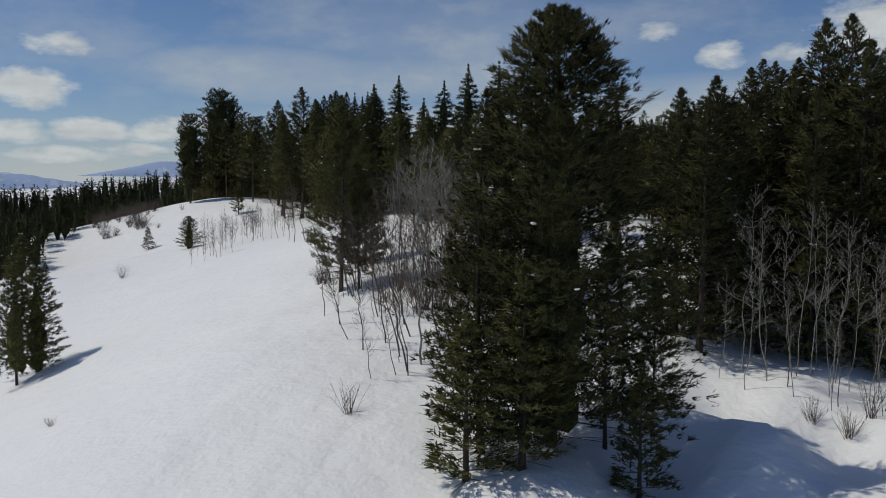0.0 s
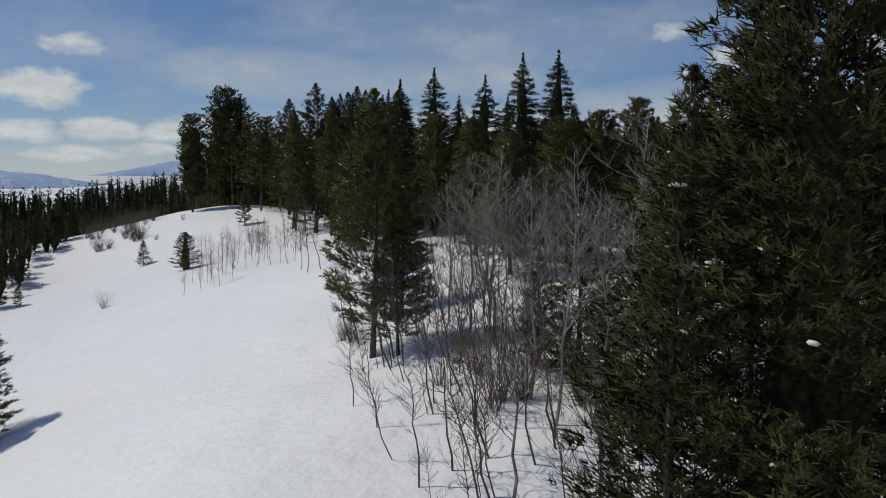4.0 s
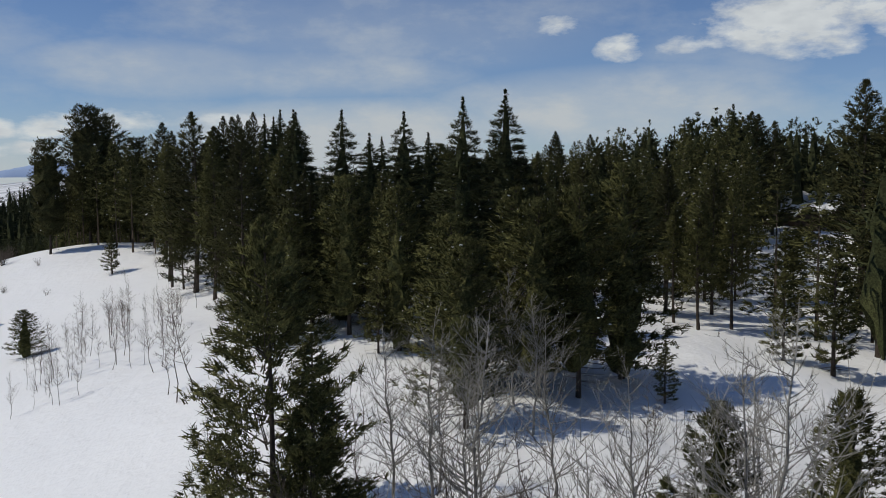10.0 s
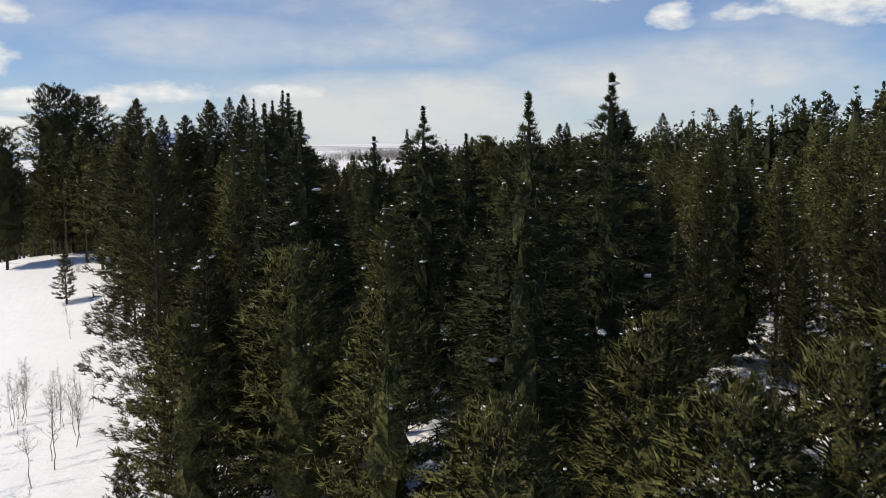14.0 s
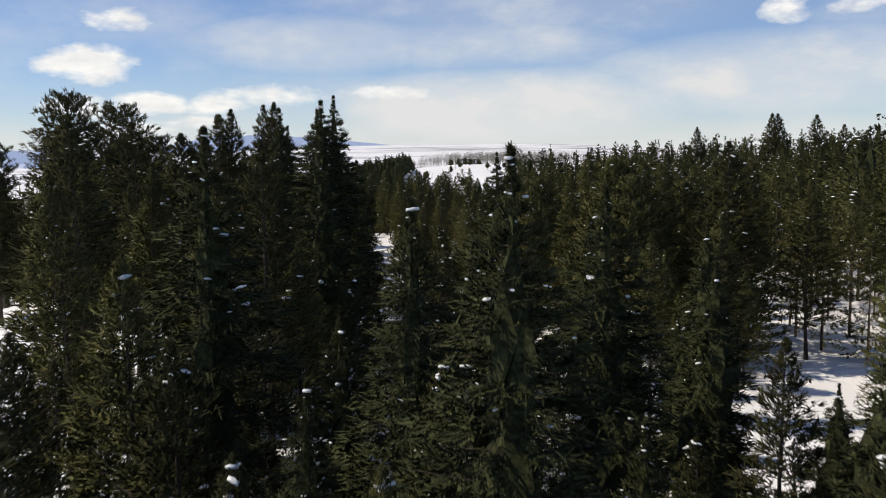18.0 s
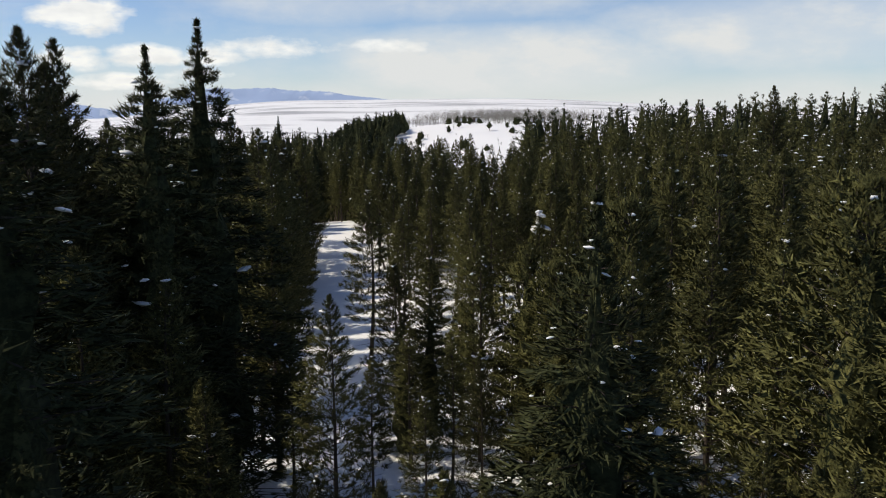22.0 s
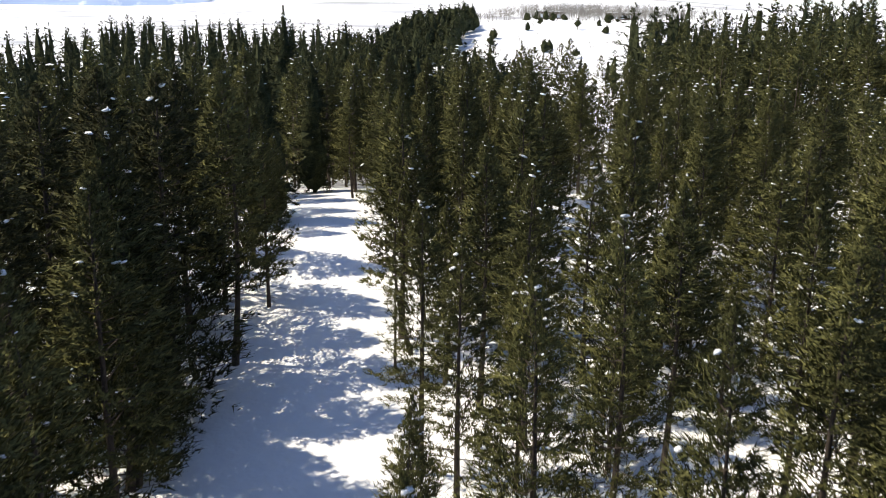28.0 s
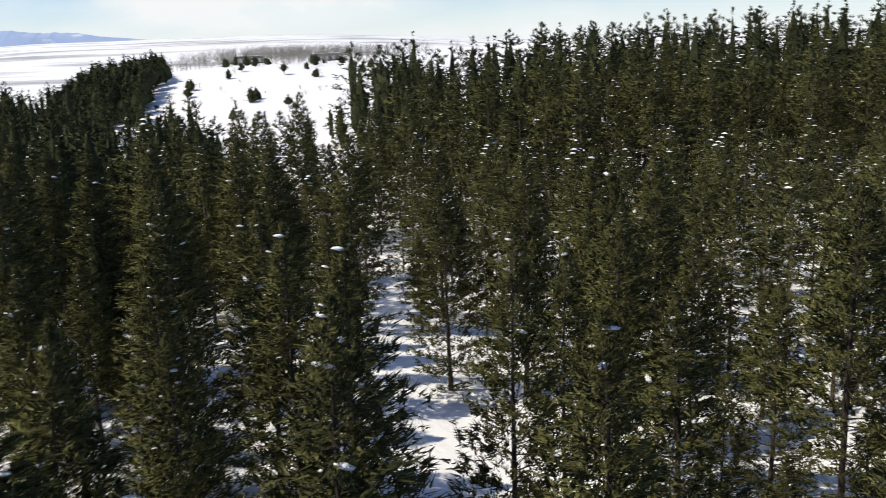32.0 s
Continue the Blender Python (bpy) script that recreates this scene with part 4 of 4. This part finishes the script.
def brush_clump(name, h, seed, stems=26, wide=0.9):
    """Bare stems that fan out from one root."""
    rng = np.random.RandomState(seed)
    bush, out = new(name), []
    for i in range(stems):
        a, lean = rng.rand() * 6.28, 0.1 + 0.75 * rng.rand()
        p = Vector((0.1 * rng.randn(), 0.1 * rng.randn(), -0.1))
        d = Vector((math.cos(a) * lean * wide, math.sin(a) * lean * wide, 1)).normalized()
        ln = h * (0.55 + 0.5 * rng.rand())
        m, e = p + d * ln * 0.5, p + d * ln + Vector((0.1, 0.05, 0.1)) * rng.randn()
        out.append(([p, m, e], [0.014, 0.009, 0.003], 3))
        for j in range(4):
            b = p.lerp(e, 0.35 + 0.6 * rng.rand())
            out.append(([b, b + (d + Vector(rng.randn(3)) * 0.5).normalized() * ln * 0.3], [0.006, 0.002], 3))
    v, f = tubes(out)
    tagged(mesh_object("stem", v, f, TWIG, bush), kind="stuff")
    bush["made_height"] = h
    return bush


ASPENS = [bare_tree("bare_aspen", 10, s, ASPEN, b, w, 0.85) for s, b, w in ((81, 56, 0.42), (82, 62, 0.48), (83, 50, 0.40))]
SAPLINGS = [bare_tree("bare_sapling", 6, s, TWIG, b, w, 0.6) for s, b, w in ((91, 30, 0.32), (92, 36, 0.38), (93, 26, 0.30))]
SLENDER = [bare_tree("slender_aspen", 9, s, ASPEN, b, w, 0.42, 0.36) for s, b, w in ((94, 24, 0.30), (95, 28, 0.34), (96, 20, 0.28))]
BRUSH = [brush_clump("bare_bush", 1.8, s, n) for s, n in ((101, 24), (102, 34))]

ASPEN_ROWS = [(3.4, 51.8, 11.8), (-0.4, 47.5, 10.5), (-3.9, 61, 9.5), (-2.2, 58.5, 9.8), (1.2, 55, 9.0), (-1.9, 40.9, 7.4),
              (1.5, 73.2, 6.8), (1.3, 76.8, 7.0), (-3.1, 67.9, 6.4), (6.5, 58, 8.5), (0.5, 62, 8.2), (-1.0, 50.5, 9.6), (2.2, 48.5, 9.0), (-2.8, 56, 9.2), (4.6, 55.5, 9.6), (-5.0, 63.5, 8.6), (6.8, 49.5, 8.8), (-1.8, 64.5, 8.4)]
SAPLING_ROWS = [(-4.2, 38.5, 3.9), (-3.1, 39.2, 5.2), (-5.2, 42.2, 5.6), (-4.1, 43.5, 7.0), (-6.2, 45.0, 5.4), (-2.6, 44.6, 7.2), (-7.2, 48.0, 5.2), (-5.0, 49.0, 7.0),
                (-8.6, 51.0, 5.0), (-3.4, 47.0, 7.4), (-1.2, 44.0, 7.6), (16.0, 40.6, 5.5), (18.0, 39.2, 5.0), (20.0, 39.0, 6.0), (-17.3, 85.5, 6.6), (-16.0, 85.3, 6.2), (-18.2, 88.0, 4.6), (-7.7, 76.3, 4.4), (-6.0, 74.0, 4.0)]
SAPLING_TWO = [(-8.1, 67.6, 6.6), (-10.5, 64.5, 5.5), (-2.5, 48.3, 5.4), (-6.5, 53.0, 6.2), (-3.0, 53.5, 7.0), (-7.5, 56.5, 5.5), (7.5, 63.0, 4.5), (9.0, 66.0, 4.0), (4.2, 64.5, 5.0), (5.5, 68.5, 4.5),
               (-4.6, 71.0, 5.5), (-1.0, 72.0, 5.0), (-30.0, 118.0, 4.2), (-33.0, 150.0, 4.0), (-36.0, 146.0, 3.4)]
SLENDER_ROWS = [(15.2, 41.6, 9.6), (14.8, 43.9, 10.2), (17.1, 42.6, 9.8), (13.3, 42.8, 6.4), (19.5, 43.5, 9.0), (18.5, 41.5, 9.4), (20.5, 41.5, 8.0), (21.5, 43.0, 8.6), (16.2, 44.6, 9.0),
                (22.6, 41.0, 8.8), (17.9, 40.4, 7.4), (19.0, 45.0, 9.2), (23.5, 44.0, 9.0), (15.9, 39.6, 5.8), (21.2, 39.4, 7.0), (14.2, 41.0, 7.6), (16.6, 42.0, 8.4), (18.2, 43.6, 9.4), (20.0, 42.6, 8.8), (22.2, 44.8, 9.0), (23.2, 42.0, 7.6), (24.6, 42.6, 8.6), (17.4, 38.6, 5.2), (19.4, 37.8, 4.6), (22.4, 39.4, 6.2)]
drift = random.Random(23)
for i, (x, y, h) in enumerate(SLENDER_ROWS):
    plant(SLENDER[i % 3], x, y, h, drift.uniform(0, 360), drift.uniform(0.9, 1.2), "slender crooked leafless aspen before the dark pines", "tree", "slender aspens", drift.uniform(-5, 5))
for i, (x, y, h) in enumerate(ASPEN_ROWS):
    plant(ASPENS[i % 3], x, y, h, drift.uniform(0, 360), drift.uniform(1.0, 1.4), "leafless pale-barked aspen standing in the snow", "tree", "bare aspens", drift.uniform(-4, 4))
for i, (x, y, h) in enumerate(SAPLING_ROWS + SAPLING_TWO):
    plant(SAPLINGS[i % 3], x, y, h, drift.uniform(0, 360), drift.uniform(0.9, 1.3), "thin leafless sapling standing in the snow", "tree", "bare saplings", drift.uniform(-7, 7), drift.uniform(2, 13) if x < 3 else 0)
for i in range(62):
    y = drift.uniform(38, 64)
    x = -0.5 - 0.30 * (y - 38) + drift.uniform(-2.2, 5.5)
    plant(SAPLINGS[i % 3], x, y, drift.uniform(3.5, 8.0), drift.uniform(0, 360), drift.uniform(0.9, 1.3), "thin leafless sapling leaning over the snow", "tree", "leaning saplings", drift.uniform(-6, 6), drift.uniform(2, 15))
for i in range(62):
    x, y = drift.uniform(-32, -20), drift.uniform(95, 124)
    plant(SAPLINGS[i % 3], x - 0.12 * (y - 100), y, drift.uniform(2.6, 5.0), drift.uniform(0, 360), 1.1, "thin leafless sapling on the open snow slope", "tree", "saplings on the slope", drift.uniform(-5, 5))
for x, y, h in ((-40.8, 102.0, 1.9), (-4.8, 34.6, 1.6), (-22.0, 43.3, 0.7), (-10.3, 62.8, 1.8), (-11.0, 64.0, 1.6), (-9.6, 61.6, 1.5), (-20, 143, 1.4), (-45, 172, 1.3), (-56, 172, 1.5), (-62, 168, 1.6),
                (-58, 164, 1.2), (17.5, 36.8, 1.7), (18.8, 37.6, 2.0), (20.6, 37.0, 1.8), (16.2, 37.8, 1.5), (-50, 158, 1.1), (-47, 175, 1.4), (-66, 172, 1.8), (-70, 176, 2.0), (-74, 180, 2.2)):
    plant(BRUSH[drift.randint(0, 1)], x, y, h, drift.uniform(0, 360), 1.0, "leafless brown bush poking out of the snow", "shrub", "bare bushes")

for i in range(22):
    plant(BRUSH[i % 2], drift.uniform(-5, 6), drift.uniform(47, 60), drift.uniform(1.8, 3.4), drift.uniform(0, 360), 1.0, "leafless brown bush among the bare saplings", "shrub", "bushes among the saplings")
for i in range(90):
    y = drift.uniform(165, 216)
    x = -59 - 0.33 * (y - 165) - drift.uniform(0, 13)
    plant(BRUSH[i % 2], x, y, drift.uniform(1.6, 3.4), drift.uniform(0, 360), 1.0, "leafless brown bush in a thicket along the hill", "shrub", "thicket on the hill")


def grove(name, rows, wide, label, seed):
    """Many far leafless trees in one mesh: thin stems with a spray of branches each."""
    rng = np.random.RandomState(seed)
    tri = []
    for x, y, h in rows:
        z = height(x, y) - 0.2
        b = np.array([x, y, z])
        for k in range(14):
            s = 0.0 if k == 0 else 0.25 + 0.6 * rng.rand()
            p = b + [0, 0, s * h]
            a, ln = rng.rand() * 6.283, h * (1.0 if k == 0 else 0.36)
            d = np.array([math.cos(a) * wide, math.sin(a) * wide, 1.0]) * (1 if k else (0.1, 0.1, 1))
            side = np.cross(d, rng.randn(3))
            side *= (0.07 if k == 0 else 0.05) / np.linalg.norm(side)
            tri.append(np.stack([p - side, p + side, p + d * ln]))
    return tagged(tri_object(name, np.concatenate(tri), ASPEN, None), label, "grove", kind="stuff")


far_pick = random.Random(31)
tufts = []
for _ in range(60):
    cx, cy, n = far_pick.uniform(-330, 330), far_pick.uniform(440, 1500), far_pick.randint(6, 34)
    tufts += [(cx + far_pick.gauss(0, 26), cy + far_pick.gauss(0, 14), far_pick.uniform(0.8, 2.4)) for _ in range(n)]
grove("sagebrush", tufts, 1.3, "low grey brush scattered over the far snow", 6)
grove("bare_grove", [(far_pick.gauss(-20, 30), far_pick.uniform(590, 730), far_pick.uniform(4, 8)) for _ in range(900)], 0.8, "distant grove of bare grey trees on the snow", 3)
wood("conifer_grove", [(far_pick.uniform(-84, -58), far_pick.uniform(468, 540), far_pick.uniform(6.5, 10)) for _ in range(150)]
     + [(far_pick.uniform(-50, 10), far_pick.uniform(450, 620), far_pick.uniform(2.0, 4.5)) for _ in range(34)], 24, 3, 3, 0.9, 0.3, 1, 6, 7, 0.62, "distant grove of dark conifers on the snow", 8, 1.5)


# ---------------------------------------------------------------- buildings
def part(name, bm, mat, parent, label=""):
    me = bpy.data.meshes.new(name)
    bm.to_mesh(me)
    bm.free()
    me.materials.append(mat)
    ob = new(name, me)
    ob.parent = parent
    return tagged(ob, label)


def box(bm, x0, x1, y0, y1, z0, z1, bevel=0.02):
    r = bmesh.ops.create_cube(bm, size=1)
    for v in r["verts"]:
        v.co = Vector((x0 if v.co.x < 0 else x1, y0 if v.co.y < 0 else y1, z0 if v.co.z < 0 else z1))
    if bevel:
        edges = list({e for v in r["verts"] for e in v.link_edges})
        bmesh.ops.bevel(bm, geom=edges, offset=bevel, segments=1, affect="EDGES")
    return bm


def prism(bm, x0, x1, y0, y1, eave, ridge):
    """A gable wall body: a box with a pointed top whose ridge runs along y."""
    xm = (x0 + x1) / 2
    prof = [(x0, -0.6), (x1, -0.6), (x1, eave), (xm, ridge), (x0, eave)]
    a, b = [bm.verts.new((x, y0, z)) for x, z in prof], [bm.verts.new((x, y1, z)) for x, z in prof]
    bm.faces.new(a), bm.faces.new(b[::-1])
    for i in range(5):
        j = (i + 1) % 5
        bm.faces.new((a[j], a[i], b[i], b[j]))
    return bm


def roof_pair(bm, x0, x1, y0, y1, eave, ridge, thick, lift=0.0):
    """Two sloping slabs that meet at a ridge along y."""
    xm = (x0 + x1) / 2
    for xa in (x0, x1):
        q = [(xa, eave + lift), (xm, ridge + lift), (xm, ridge + lift + thick), (xa, eave + lift + thick * 0.8)]
        a, b = [bm.verts.new((x, y0, z)) for x, z in q], [bm.verts.new((x, y1, z)) for x, z in q]
        bm.faces.new(a), bm.faces.new(b[::-1])
        for i in range(4):
            j = (i + 1) % 4
            bm.faces.new((a[i], b[i], b[j], a[j]))
    bmesh.ops.recalc_face_normals(bm, faces=bm.faces)
    return bm


# pale base colour paints the reflected sky into the glossy panes
GLASS, add, link, shader = material("window_glass", 0.06, 0.8)
shader.inputs["Base Color"].default_value = (0.55, 0.6, 0.65, 1)


def cabin(x, y, turn):
    house = new("cabin")
    house.matrix_basis = pose(x, y, height(x, y) - 0.3, 0, 0, turn)
    for label, x0, x1, y0, y1, eave, ridge in (("dark timber entrance gable", -1.7, 1.7, -2.6, 3, 2.3, 3.9), ("dark timber gable wing", 3.2, 10.6, -2.0, 7, 2.7, 5.4)):
        part("wall", prism(bmesh.new(), x0, x1, y0, y1, eave, ridge), TIMBER, house, label)
        roof = part("roof", roof_pair(bmesh.new(), x0 - 0.5, x1 + 0.5, y0 - 0.6, y1, eave - 0.25, ridge + 0.05, 0.16), TIMBER, house)
        part("snow_layer", roof_pair(bmesh.new(), x0 - 0.5, x1 + 0.5, y0 - 0.5, y1, eave - 0.08, ridge + 0.22, 0.4), CLUMP, roof, "thick snow on the roof")
    part("wall", box(bmesh.new(), -7, 11, 3, 11, -0.6, 3.0), TIMBER, house)
    bm = bmesh.new()
    prof = [(2.2, 2.7), (7, 5.6), (11.8, 2.7), (11.8, 2.9), (7, 5.9), (2.2, 2.9)]
    a, b = [bm.verts.new((-7.6, q, z)) for q, z in prof], [bm.verts.new((11.6, q, z)) for q, z in prof]
    bm.faces.new(a), bm.faces.new(b[::-1])
    for i in range(6):
        j = (i + 1) % 6
        bm.faces.new((a[j], a[i], b[i], b[j]))
    roof = part("roof", bm, TIMBER, house)
    bm = bmesh.new()
    prof = [(2.1, 2.93), (7, 5.93), (11.9, 2.93), (11.9, 3.3), (7, 6.4), (2.1, 3.3)]
    a, b = [bm.verts.new((-7.6, q, z)) for q, z in prof], [bm.verts.new((11.6, q, z)) for q, z in prof]
    bm.faces.new(a), bm.faces.new(b[::-1])
    for i in range(6):
        j = (i + 1) % 6
        bm.faces.new((a[j], a[i], b[i], b[j]))
    part("snow_layer", bm, CLUMP, roof, "thick snow on the roof")
    for px_ in (-1.8, 1.8):
        post = part("post", box(bmesh.new(), px_ - 0.11, px_ + 0.11, -3.1, -2.88, -0.5, 2.15), TIMBER, house)
        s = -1 if px_ > 0 else 1
        v, f = tube([(px_, -2.99, 1.2), (px_ + s * 0.75, -2.99, 2.35)], [0.07, 0.07], 4)
        mesh_object("brace", v, f, TIMBER, post)
    part("door", box(bmesh.new(), -0.5, 0.5, -2.68, -2.6, -0.5, 1.75), TIMBER, house)
    window = part("window", box(bmesh.new(), 5.6, 8.2, -2.08, -2.0, 0.7, 2.1), TIMBER, house)
    for k in range(4):
        part("pane", box(bmesh.new(), 5.68 + k * 0.63, 6.23 + k * 0.63, -2.11, -2.06, 0.78, 2.02, 0), GLASS, window)
    return tagged(house, "dark timber cabin with snow on its gabled roofs", "cabin")


cabin(63.5, 173.5, -27)


def far_house(x, y, turn, wide, deep, tall, label):
    house = new("far_house")
    house.matrix_basis = pose(x, y, height(x, y) - 0.4, 0, 0, turn)
    part("wall", box(bmesh.new(), -wide / 2, wide / 2, 0, deep, -1, tall), TIMBER, house)
    roof = part("roof", box(bmesh.new(), -wide / 2 - 0.8, wide / 2 + 0.8, -1.0, deep + 0.8, tall, tall + 0.45), TIMBER, house)
    part("snow_layer", box(bmesh.new(), -wide / 2 - 0.7, wide / 2 + 0.7, -0.6, deep + 0.6, tall + 0.45, tall + 0.8), CLUMP, roof)
    for k in range(4):
        x0 = -wide / 2 + (k + 0.25) * wide / 4
        window = part("window", box(bmesh.new(), x0, x0 + wide / 7, -0.06, 0, 0.9, tall - 0.5), TIMBER, house)
        part("pane", box(bmesh.new(), x0 + 0.1, x0 + wide / 7 - 0.1, -0.09, -0.05, 1.0, tall - 0.6, 0), GLASS, window)
    return tagged(house, label, "house", "houses on the far hill")


far_house(-2.0, 667, 12, 13, 9, 3.4, "low dark house on a distant open snow slope")
far_house(-38, 640, 0, 11, 8, 3.2, "low dark house among distant bare trees")
